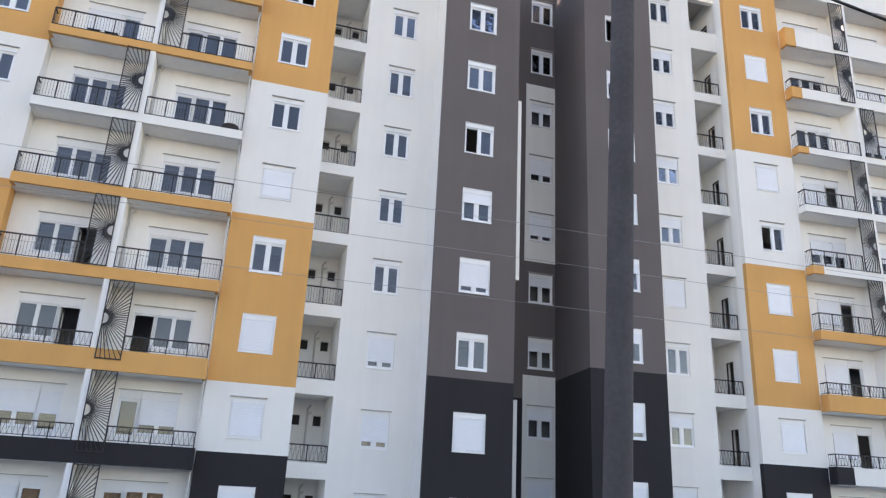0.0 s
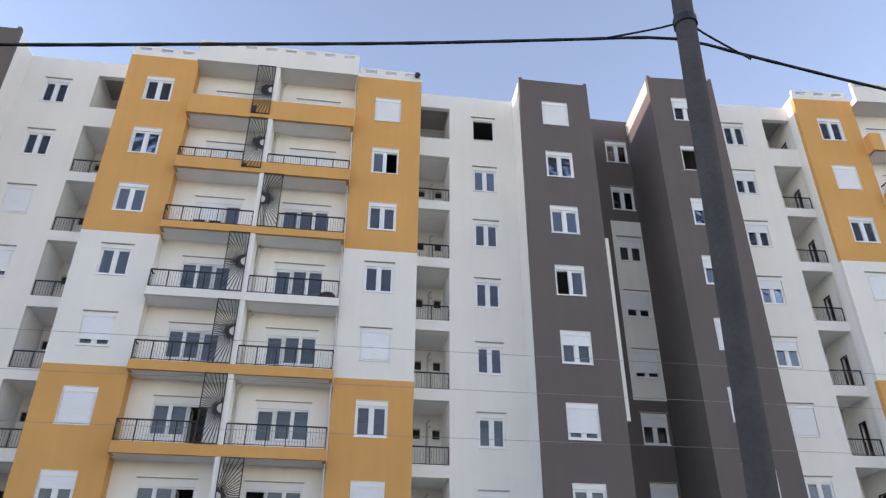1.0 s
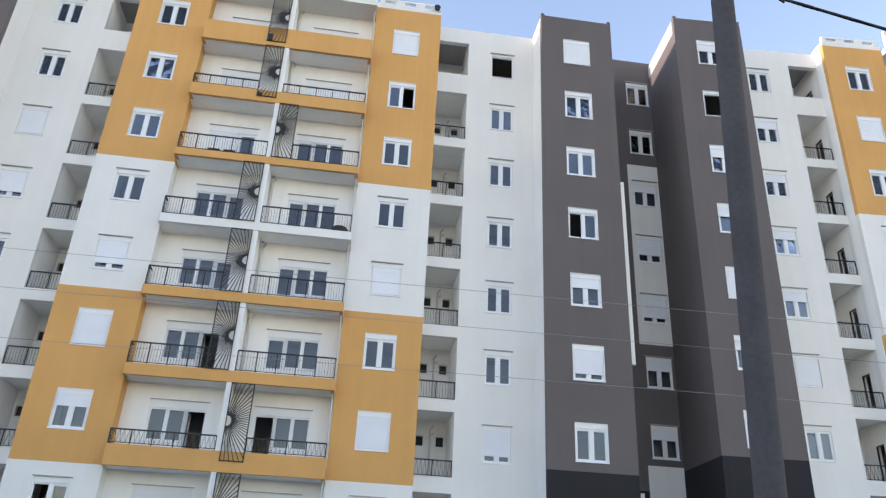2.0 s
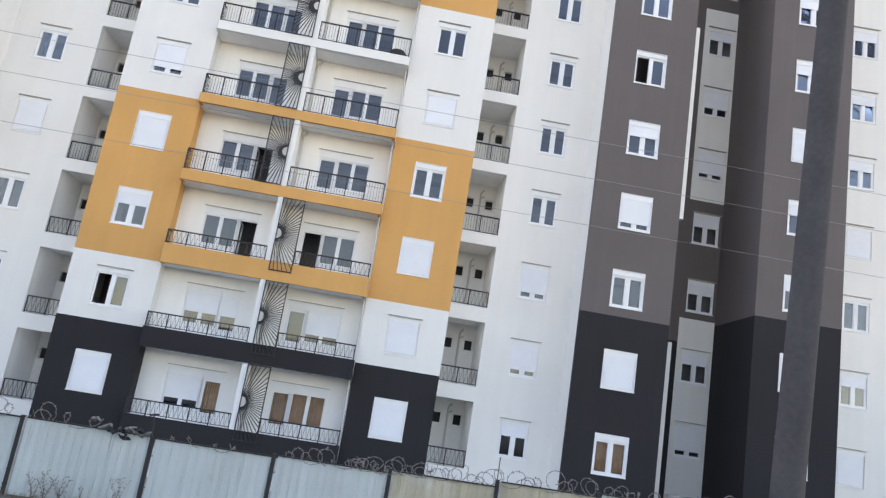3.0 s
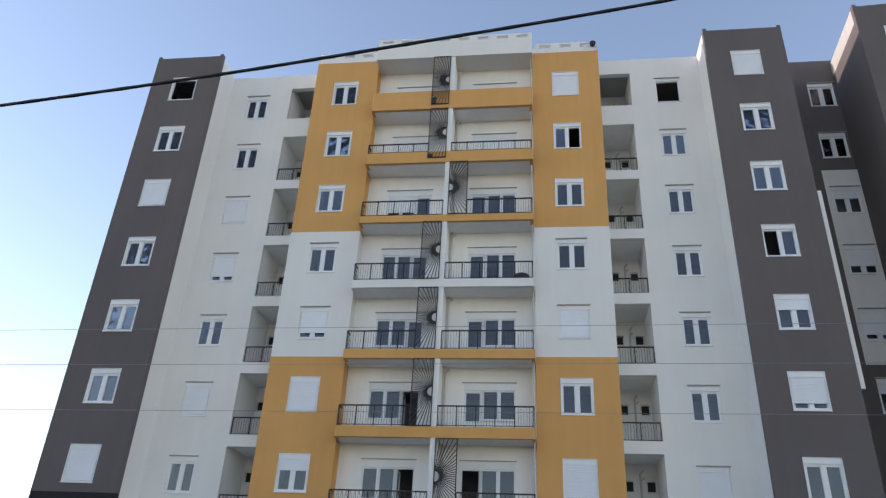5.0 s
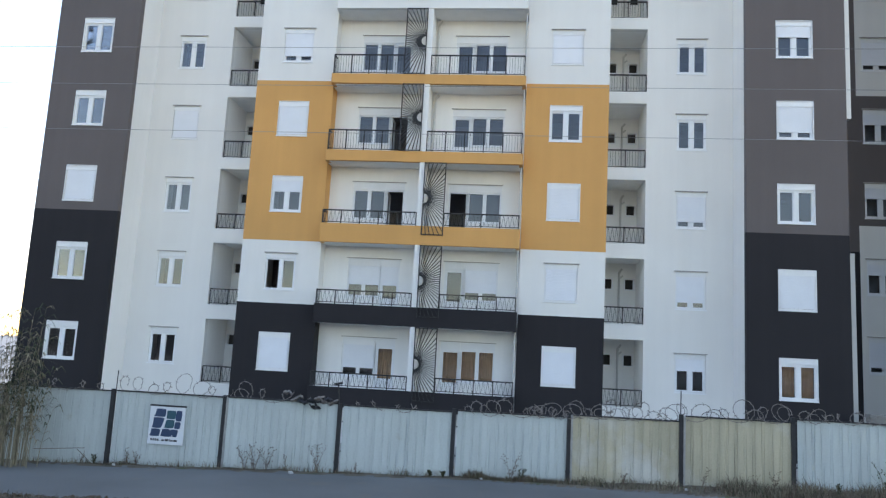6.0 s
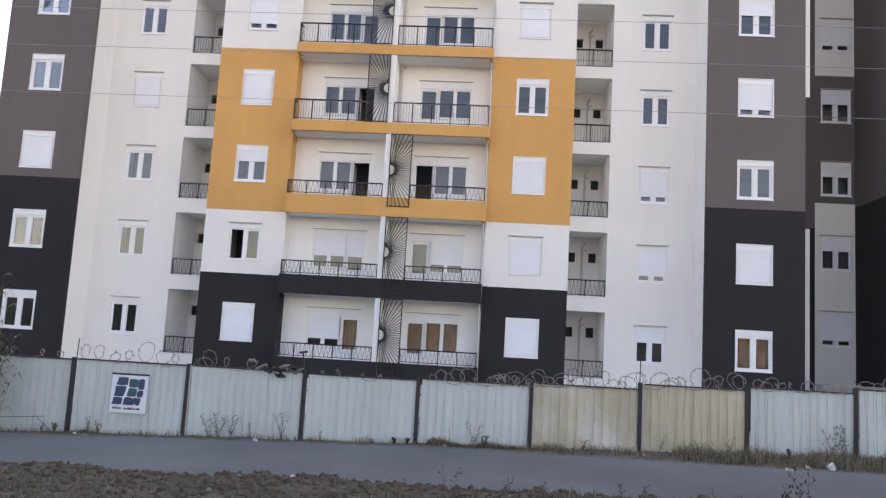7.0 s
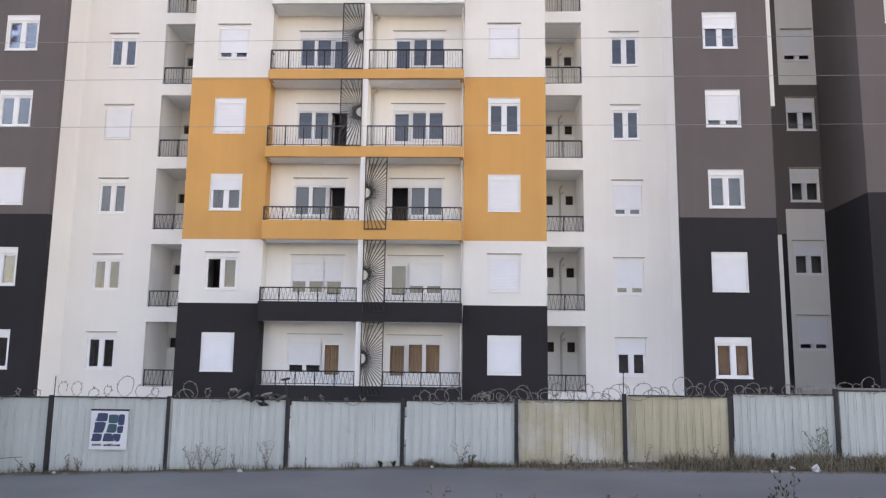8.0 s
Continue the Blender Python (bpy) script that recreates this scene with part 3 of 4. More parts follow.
            g.bar((0, 0, ceil - 0.25), (0.14, 0, ceil - 0.08), 0.05, 8)
            part("drain_pipe", g.mesh("drain_pipe", [PIPE]), b, (0.22, BACK - 0.1, 0))
    # slab over the top balcony with its fascia and slotted parapet
    g = Geo()
    g.box(-3.81, 3.81, -0.5, BACK + 0.3, 25.38, 25.7, W_)
    g.box(-3.81, 3.81, -0.5, -0.3, 25.7, 26.36, W_)
    part("top_slab", g.mesh("top_slab", MATS), b)
    g = Geo()
    g.bar((3.74, -0.05, BASE), (3.74, -0.05, 25.5), 0.03, 8)
    part("rain_pipe", g.mesh("rain_pipe", [PIPE]), b, (0, 0, 0), "thin pale rain pipe on the bay's edge")


def slotted(g, u0, u1, v, z0, z1, n):
    """A thin parapet rail on short blocks, which leaves slots open."""
    g.box(u0, u1, v, v + 0.16, z1 - 0.10, z1, 0)
    g.box(u0, u1, v, v + 0.16, z0, z0 + 0.05, 0)
    w = (u1 - u0) / n
    for i in range(n + 1):
        c = u0 + w * i
        g.box(max(u0, c - w * 0.22), min(u1, c + w * 0.22), v + 0.004, v + 0.156, z0 + 0.05, z1 - 0.10, 0)


def roofline(b, left, right):
    g = Geo()
    slotted(g, -3.81, 3.81, -0.48, 26.36, 26.68, 8)
    part("roof_parapet", g.mesh("roof_parapet", [WHITE]), b)
    for sd in (-1, 1):
        g = Geo()
        a, c = (3.95, 6.9) if sd > 0 else (-6.9, -3.95)
        slotted(g, a, c, 0.02, 26.02, 26.38, 3)
        part("roof_parapet", g.mesh("roof_parapet", [WHITE]), b)


AXIS = Matrix.Translation((-4.767, 0, 4.0))
block_one = block(AXIS, "tall white apartment block with ochre bays and dark grey towers", "all", "all", dict(
    Lbay="sohsgwwww", Rbay="ssswswwOs", Lwing="wwwswgsww", Rwing="hggwwwwwd", Ltower="wwswwwswd", Rtower="cswghowws", loggia="windows",
    Ldoor="Psooccpss", Rdoor="kpoccccsc", bands="bbooowooo", screens=[1, 1, 1, -1, -1, -1, 1, -1, -1], pipes=True))
AXIS_2 = Matrix.Translation((28.87, -0.95, 4.95)) @ Matrix.Rotation(radians(-3.4), 4, "Z")
block_two = block(AXIS_2, "neighbouring white apartment block with ochre bays and dark towers", "all", "bay", dict(
    Lbay="ssssoswsw", Rbay="sssssssss", Lwing="shwshhhhw", Rwing="sssssssss", Ltower="sghhshhdh", Rtower="sssssssss",
    Ldoor="sqqqsqccs", Rdoor="sscsscsss", bands="nnoomwmmm", screens=[1, 1, 1, -1, -1, -1, 1, -1, -1], pipes=True, loggia="door", outer=15.13))


# ---- small things on the first block ----
def basket():
    """A round woven basket with a domed lid, turned by rings."""
    b = thing("basket", "dark round lidded basket on a balcony behind the railing", "basket", AXIS @ Matrix.Translation((3.28, 0.02, 13.022)))
    for name, prof in (("body", ((0.22, 0.0), (0.30, 0.08), (0.34, 0.25), (0.35, 0.46))), ("lid", ((0.365, 0.462), (0.36, 0.50), (0.30, 0.60), (0.18, 0.66), (0.05, 0.68)))):
        g = Geo()
        n = 18
        for r, z in prof:
            g.v += [(r * math.cos(2 * math.pi * q / n), r * math.sin(2 * math.pi * q / n), z) for q in range(n)]
        for j in range(len(prof) - 1):
            for q in range(n):
                g.f.append((j * n + q, j * n + (q + 1) % n, (j + 1) * n + (q + 1) % n, (j + 1) * n + q))
                g.m.append(0)
        g.f += [tuple(reversed(range(n))), tuple((len(prof) - 1) * n + q for q in range(n))]
        g.m += [0, 0]
        part(name, g.mesh(name, [WICKER], True), b)


def roof_lamp():
    """A drum lamp on a short arm at the end of the bay's roof parapet."""
    b = thing("roof_lamp", "small dark drum lamp on the roof parapet", "lamp", AXIS @ Matrix.Translation((6.74, 0.02, 26.08)))
    for name, p, q, r in (("arm", (0, 0.02, -0.03), (0, -0.09, 0.0), 0.03), ("drum", (0, -0.08, 0.0), (0, -0.20, 0.0), 0.13), ("rim", (0, -0.19, 0.0), (0, -0.22, 0.0), 0.15)):
        g = Geo()
        g.bar(p, q, r, 16)
        part(name, g.mesh(name, [IRON]), b)


WICKER = material("dark_wicker", (0.055, 0.045, 0.042), 0.8, vary=0.3, scale=12, fine=60, bump=0.6)
basket()
roof_lamp()


# ---- stair tower between the blocks ----
def stair_tower():
    t = thing("stair_tower", "dark rendered stair strip with pale panels between two blocks", "stair tower")
    g = Geo()
    x0, x1, v, z1 = 10.3, 14.3, 2.9, 31.0
    tops = [4.0 + 1.05 + S * k for k in range(9)]
    c = 13.2
    holes = [(c - 0.6, c + 0.6, q - 1.4, q) for q in tops]
    pierced(g, x0, 12.36, 0.0, z1, v, 0.25, [(8.4, B_), (99, G_)], [])
    pierced(g, 12.36, x1, 0.0, z1, v, 0.25, [(9.45, W_), (14.82, G_), (24.35, W_), (99, G_)], holes)
    part("wall", g.mesh("stair_wall", MATS), t)
    g = Geo()
    g.box(10.45, x1, 3.45, 12.0, 0.0, 30.6, I_)
    g.box(10.45, x1, 3.15, 12.0, 30.6, 30.7, R_)
    part("core", g.mesh("stair_core", MATS), t)
    for q, s in zip(tops, "ghhhgGhww"):
        window(t, c, v, q, s, 1.2, plain=True)
    for za, zb in ((0.0, 7.74), (12.6, 20.9)):
        g = Geo()
        g.box(10.45, 10.62, -0.80, -0.55, za, zb, 0)
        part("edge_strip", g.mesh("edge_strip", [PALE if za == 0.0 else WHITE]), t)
    return t


stair_tower()


# ---- ground, road and field ----
def slope(x):
    """Height of the level road at x: the street climbs gently to the right."""
    x = max(-45.0, min(55.0, x))
    return 0.21 + 0.032 * x


def edge_y(x):
    return -12.6 - 0.09 * (max(-20, min(16, x)) + 2) + 0.22 * noise.noise((x * 0.35, 3.1, 0))


def road_far(x):
    wave = 0.09 * noise.noise((x * 0.8, 8.3, 0)) + 0.03 * noise.noise((x * 3.1, 2.3, 0))
    return -6.95 + wave if x < -2 else -6.95 - 0.185 * min(x + 2, 12) + wave


def ground_height(x, y):
    h = slope(x)
    d = edge_y(x) - y
    if d > 0:
        rise = min(d / 0.7, 1.0) * 0.16
        climb = 1.55 * min(max(d - 0.8, 0) / 13.0, 1.0) ** 1.1
        rough = 0.10 * noise.noise((x * 0.9, y * 0.9, 1)) + 0.10 * noise.noise((x * 2.7, y * 2.7, 5)) + 0.075 * noise.noise((x * 7, y * 7, 9))
        h += rise + climb + rough * min(d / 0.4, 1.0)
    elif y > road_far(x):
        h += 0.03 + 0.04 * noise.noise((x * 1.3, y * 1.3, 4))
    return h


ASPHALT = material("worn_asphalt", (0.166, 0.170, 0.164), 0.85, vary=0.2, scale=0.3, fine=90, bump=0.3, dirt=((0.20, 0.18, 0.15), 0.8, 0.62))
SOIL = material("dark_turned_soil", (0.138, 0.106, 0.066), 0.95, vary=0.4, scale=2.5, fine=25, bump=0.6, dirt=((0.105, 0.09, 0.07), 3.0, 0.52))
# Unseen land behind the camera, made pale to bounce light at the fronts.
BOUNCE_LAND = material("unseen_bounce_land", (0.42, 0.385, 0.32), 0.95, vary=0.25, scale=0.2, fine=5, bump=0.3)
VERGE = material("dusty_verge", (0.15, 0.125, 0.09), 0.95, vary=0.3, scale=2.0, fine=40, bump=0.5, dirt=((0.10, 0.11, 0.05), 1.5, 0.55))

# Ground hidden by the hoarding, made pale to throw light up to the balconies.
BOUNCE_YARD = material("hidden_bounce_yard", (0.48, 0.46, 0.42), 0.9, vary=0.15, scale=0.4, fine=20, bump=0.3)


def build_ground():
    """One sheet: hidden pale bounce ground behind the hoarding, verge, road strip, turned field, and unseen pale land
    that bounces light, to the horizon.
    """
    xs = [-2000, -600, -200, -90] + [-45 + 1.5 * i for i in range(20)] + [-15 + 0.17 * i for i in range(170)] + [14 + 1.5 * i for i in range(28)] + [90, 200, 600, 2000]
    ys = [-2000, -500, -120, -60, -45, -36] + [-32 + 0.5 * i for i in range(22)] + [-21 + 0.13 * i for i in range(74)] + [-11.35 + 0.15 * i for i in range(14)] + [-9.32 + 0.045 * i for i in range(56)] + [-6.7, -6.4, -5.9, -3, 0, 5, 20, 80, 300, 2000]
    verts, faces, mats = [], [], []
    for y in ys:
        for x in xs:
            verts.append((x, y, ground_height(x, y)))
    n = len(xs)
    for j in range(len(ys) - 1):
        for i in range(n - 1):
            faces.append((j * n + i, j * n + i + 1, (j + 1) * n + i + 1, (j + 1) * n + i))
            xc, yc = (xs[i] + xs[i + 1]) / 2, (ys[j] + ys[j + 1]) / 2
            mats.append(3 if yc < -30 else 1 if yc < edge_y(xc) else (4 if yc > -6.3 else 2 if yc > road_far(xc) else 0))
    me = bpy.data.meshes.new("ground")
    me.from_pydata(verts, [], faces)
    for m in (ASPHALT, SOIL, VERGE, BOUNCE_LAND, BOUNCE_YARD):
        me.materials.append(m)
    me.polygons.foreach_set("material_index", mats)
    me.polygons.foreach_set("use_smooth", [True] * len(faces))
    tagged(new("ground", me), "asphalt road along a dusty verge and a field of dark soil", "ground", kind="structure")


build_ground()

# ---- unseen plain wall far to the left, added to keep the low sun off pole and field ----
g = Geo()
g.box(-66.0, -65.0, -60.0, 16.0, -2.0, 25.0)
tagged(new("sun_block_wall", g.mesh("sun_block_wall", [WHITE])), "unseen plain wall added to block the low sun", "wall", kind="structure")

# ---- low wooded rise far behind the field, unseen, added for the lower windows to mirror ----
WOOD = material("unseen_wooded_rise", (0.18, 0.18, 0.172), 0.95, vary=0.4, scale=0.12, fine=1.2, bump=0.6)
g = Geo()
ridge = []
for i in range(161):
    x = -400 + 5 * i
    top = 10.0 + 3.5 * noise.noise((x * 0.02, 1.7, 0)) + 2.5 * noise.noise((x * 0.09, 4.1, 0)) + 1.6 * noise.noise((x * 0.33, 9.2, 0))
    y = -105 + 12 * noise.noise((x * 0.012, 6.6, 0))
    ridge.append([(x, y + 4, -3.0), (x, y + 2, top * 0.6), (x, y - 2, top), (x, y - 14, top * 0.8), (x, y - 40, -3.0)])
for ra, rb in zip(ridge, ridge[1:]):
    for k in range(4):
        g.face([ra[k], ra[k + 1], rb[k + 1], rb[k]])
tagged(new("backdrop", g.mesh("backdrop", [WOOD])), "low rise of scrub and trees, unseen, added for window reflections", "backdrop", kind="structure")

# ---- hoarding of corrugated sheets ----
SHEET = material("white_corrugated_sheet", (0.555, 0.60, 0.575), 0.5, metal=0.0, vary=0.06, scale=0.9, fine=20, bump=0.02, streak=0.12, per_object=0.08, dirt=((0.40, 0.36, 0.27), 1.2, 0.66))
SHEET_Y = material("yellowed_corrugated_sheet", (0.55, 0.495, 0.35), 0.5, vary=0.08, scale=0.9, fine=20, bump=0.02, streak=0.25, dirt=((0.66, 0.64, 0.56), 0.8, 0.52))
POST = material("dark_steel_post", (0.022, 0.021, 0.023), 0.6, metal=0.0, vary=0.3, scale=4)
GALV = material("galvanised_post", (0.45, 0.45, 0.45), 0.4, metal=0.7, vary=0.2, scale=4)
FY = -6.6


def sheet_mesh(w, h, mat, seed):
    """Corrugated sheet: trapezoid ribs, a folded top edge and small dents."""
    rnd = random.Random(seed)
    g = Geo()
    ribs = round(w / 0.235)
    p = w / ribs
    prof = []
    for i in range(ribs):
        x = i * p
        prof += [(x, 0.0), (x + p * 0.56, 0.004), (x + p * 0.60, 0.015), (x + p * 0.66, 0.006), (x + p * 0.83, 0.006), (x + p * 0.885, 0.015), (x + p * 0.93, 0.0)]
    prof.append((w, 0.0))
    rows = [0, 0.25, 0.5, 0.75, 1.0]
    dent = {(i, j): rnd.uniform(-0.009, 0.009) for i in range(len(prof)) for j in range(len(rows))}
    for i in range(len(prof) - 1):
        for j in range(len(rows) - 1):
            (xa, ya), (xb, yb) = prof[i], prof[i + 1]
            za, zb = rows[j] * h, rows[j + 1] * h
            g.face([(xa, ya + dent[i, j], za), (xb, yb + dent[i + 1, j], za), (xb, yb + dent[i + 1, j + 1], zb), (xa, ya + dent[i, j + 1], zb)])
    g.box(0, w, -0.03, 0.06, h - 0.0, h + 0.035, 1)
    return g.mesh("sheet", [mat, POST])


def fence_panel(x0, x1, low, high, yellow, post, seed):
    lab = "yellowed corrugated steel hoarding panel with a dark top rail" if yellow else "dirty white corrugated steel hoarding panel with a dark top rail"
    f = thing("hoarding_panel", lab, "fence panel", Matrix.Translation((x0, FY, low)), "hoarding along the road")
    w, h = x1 - x0, high - low
    part("sheet", sheet_mesh(w - 0.14, h, SHEET_Y if yellow else SHEET, seed), f, (0.1, 0.0, 0.0))
    g = Geo()
    g.box(-0.06, 0.045, -0.05, 0.06, -0.1, h + 0.06)
    g.box(-0.075, 0.06, -0.06, 0.07, h * 0.12, h * 0.12 + 0.04)
    part("post", g.mesh("post", [POST]), f)
    if post == 2:
        g = Geo()
        g.box(0.05, 0.10, -0.045, 0.03, -0.1, h + 0.02)
        part("post", g.mesh("post", [GALV]), f, (0, 0, 0), "bare galvanised post")
    g = Geo()
    g.bar((0.05, 0.09, h * 0.3), (w - 0.05, 0.09, h * 0.3), 0.025)
    g.bar((0.05, 0.09, h * 0.75), (w - 0.05, 0.09, h * 0.75), 0.025)
    part("rail", g.mesh("rail", [POST]), f)
    return f


posts = [-26.4, -23.0, -19.5, -16.0, -12.62, -9.2, -5.80, -2.54, 0.64, 3.64, 6.54, 9.44, 12.4, 15.4, 18.4, 21.4, 24.4, 27.4]
tops = [1.8, 1.83, 1.86, 1.88, 1.90, 1.91, 1.88, 1.93, 2.0, 2.15, 2.24, 2.36, 2.46, 2.55, 2.64, 2.74, 2.84]
for k in range(len(posts) - 1):
    low = slope((posts[k] + posts[k + 1]) / 2) + 0.01
    fence_panel(posts[k], posts[k + 1], low, tops[k] + 0.02, k in (8, 9), 2 if k in (5, 8, 9) else 1, 40 + k)


# ---- retaining wall and pavement foot between the blocks ----
CONCRETE = material("rough_concrete", (0.27, 0.26, 0.245), 0.9, vary=0.15, scale=1.2, fine=30, bump=0.4, streak=0.2)
g = Geo()
g.box(10.5, 34.0, -1.9, -1.6, -0.3, 2.22)
g.box(10.5, 34.0, -1.95, -1.55, 2.22, 2.32)
tagged(new("retaining_wall", g.mesh("retaining_wall", [CONCRETE])), "low grey concrete retaining wall before the towers", "wall")

# ---- sign on the hoarding ----
BOARD = material("white_sign_board", (0.72, 0.74, 0.76), 0.5, vary=0.05, scale=3)
BLUE = material("dark_blue_print", (0.030, 0.058, 0.125), 0.5, vary=0.12, scale=4)
TEAL = material("teal_print", (0.028, 0.095, 0.125), 0.5, vary=0.12, scale=4)


def sign():
    s = thing("sign_board", "square white sign with a dark blue mosaic on the hoarding", "sign", Matrix.Translation((-10.87, FY - 0.075, 1.03)))
    w, h = 0.535, 0.535
    g = Geo()
    g.box(-w, w, 0.0, 0.03, -h, h)
    part("board", g.mesh("board", [BOARD]), s)
    g = Geo()
    g.box(-w - 0.01, w + 0.01, -0.01, 0.04, h, h + 0.045)
    part("top_bar", g.mesh("top_bar", [POST]), s, (0, 0, 0), "dark top bar")
    # nine bowed pieces, by column from the top: left and right edge above, then below; upper and lower level
    pieces = (((-0.34, -0.05, -0.40, -0.06, 0.46, 0.25), (-0.41, -0.08, -0.44, -0.16, 0.21, -0.07), (-0.45, -0.18, -0.49, -0.20, -0.11, -0.30)),
              ((-0.01, 0.26, -0.01, 0.24, 0.42, 0.20), (-0.01, 0.23, -0.06, 0.21, 0.16, -0.06), (-0.11, 0.10, -0.15, 0.19, -0.10, -0.30)),
              ((0.29, 0.44, 0.27, 0.43, 0.43, 0.15), (0.27, 0.42, 0.25, 0.40, 0.11, -0.07), (0.13, 0.36, 0.22, 0.33, -0.11, -0.30)))
    for i, column in enumerate(pieces):
        for j, (la, ra, lb, rb, up, low) in enumerate(column):
            rim = []
            for (xa, za), (xb, zb), out in (((lb, low), (rb, low), (0, -0.012)), ((rb, low), (ra, up), (0.012, 0)), ((ra, up), (la, up), (0, 0.012)), ((la, up), (lb, low), (0.02 - 0.02 * i, 0))):
                for k in range(5):
                    q = k / 5
                    bow = 4 * q * (1 - q)
                    rim.append((xa + (xb - xa) * q + out[0] * bow, za + (zb - za) * q + out[1] * bow))
            g = Geo()
            g.prism([(x, -z) for x, z in rim][::-1], 0.0, 0.004)
            g.v = [(x, -zz, -y) for x, y, zz in g.v]
            part("mosaic_piece", g.mesh("mosaic_piece", [TEAL if i == 1 and j < 2 else BLUE]), s, (0, -0.003, 0.0))
    x = -0.44
    for wd, ht in ((0.05, 0.06), (0.05, 0.06), (0.05, 0.06), (0.04, 0.06), (0.02, 0.015), (0.09, 0.045), (0.10, 0.06), (0.03, 0.07), (0.07, 0.045), (0.11, 0.05)):
        g = Geo()
        g.box(x, x + wd, -0.004, -0.001, -0.44, -0.44 + ht)
        part("lettering_bar", g.mesh("lettering_bar", [POST]), s)
        x += wd + (0.018 if ht > 0.02 else 0.05)


sign()

# ---- concertina wire on the hoarding ----
RAZOR = material("weathered_razor_wire", (0.27, 0.24, 0.22), 0.6, metal=0.2, vary=0.3, scale=5)


def coil(x0, x1, z0, z1, loops, r, seed, gone=0.0):
    """A stretched spiral of barbed tape, uneven, with torn gaps."""
    rnd = random.Random(seed)
    g = Geo()
    n = loops * 18
    pts = []
    wob = [rnd.choice((0.55, 0.7, 0.85, 1.0, 1.15, 1.3)) * rnd.uniform(0.85, 1.1) for _ in range(loops + 2)]
    drift = [rnd.uniform(-0.9, 0.9) for _ in range(loops + 2)]
    tall = [rnd.uniform(0.6, 1.1) for _ in range(loops + 2)]
    lean = [rnd.uniform(-0.25, 0.25) for _ in range(loops + 2)]
    for i in range(n + 1):
        a = 2 * math.pi * i / 18
        k = i // 18
        f = (i % 18) / 18
        q = r * (wob[k] * (1 - f) + wob[k + 1] * f)
        s = i / n
        ln = lean[k] * (1 - f) + lean[k + 1] * f
        x = x0 + (x1 - x0) * s + q * math.cos(a) + ln * q * (1 + math.sin(a)) + r * (drift[k] * (1 - f) + drift[k + 1] * f)
        z = z0 + (z1 - z0) * s + q * 0.9 * (1 + math.sin(a)) * (tall[k] * (1 - f) + tall[k + 1] * f) - 0.05
        pts.append(Vector((x, 0.12 * math.sin(a * 0.5 + k), z)))
    for i, (a, b) in enumerate(zip(pts, pts[1:])):
        if rnd.random() < gone:
            continue
        g.bar(a, b, 0.0095 if x0 > -3 else 0.0085, 3)
        if i % 2 == 0:
            d = Vector((rnd.uniform(-1, 1), rnd.uniform(-0.4, 0.4), rnd.uniform(-1, 1))).normalized() * 0.045
            g.bar(a - d, a + d, 0.008, 3)
    for _ in range(max(1, loops // 3)):
        p = rnd.choice(pts)
        for _ in range(5):
            d = Vector((rnd.uniform(-1, 1), rnd.uniform(-0.4, 0.4), rnd.uniform(-0.5, 1))) * rnd.uniform(0.06, 0.16)
            g.bar(p, p + d, 0.011, 3)
    ob = new("razor_wire", g.mesh("razor_wire", [RAZOR]))
    ob.location = (0, FY + 0.02, 0)
    return tagged(ob, "rusty coil of razor wire along the top of the hoarding", "razor wire", "razor wire coils")


coil(-16.0, -12.7, 1.92, 1.92, 5, 0.20, 11)
coil(-12.4, -9.4, 1.93, 1.93, 7, 0.26, 12)
coil(-8.9, -6.9, 1.92, 1.92, 5, 0.25, 13)
coil(-5.5, -3.2, 1.84, 1.88, 4, 0.17, 14)
coil(-2.3, 0.3, 1.90, 1.96, 9, 0.21, 15)
coil(-0.6, 2.0, 1.95, 2.03, 12, 0.24, 16)
coil(1.8, 4.2, 2.0, 2.12, 10, 0.22, 17)
coil(4.2, 6.4, 2.13, 2.2, 7, 0.28, 18)
coil(6.4, 8.9, 2.22, 2.3, 9, 0.24, 19)
coil(9.6, 12.4, 2.36, 2.45, 8, 0.22, 20)


def wire_stake(x, z, h):
    g = Geo()
    g.bar((0, 0, -0.3), (0.01, 0, h), 0.014, 5)
    ob = new("wire_stake", g.mesh("wire_stake", [POST]))
    ob.location = (x, FY + 0.03, z)
    tagged(ob, "thin steel stake that carries razor wire", "stake", "wire stakes")


wire_stake(-12.58, 1.9, 0.62)
wire_stake(3.62, 2.1, 0.75)

# ---- torn plastic and cloth caught on the hoarding ----
RAG = material("dark_torn_plastic", (0.018, 0.018, 0.022), 0.35, vary=0.3, scale=6)
RAG2 = material("pale_torn_cloth", (0.20, 0.18, 0.165), 0.8, vary=0.25, scale=6)


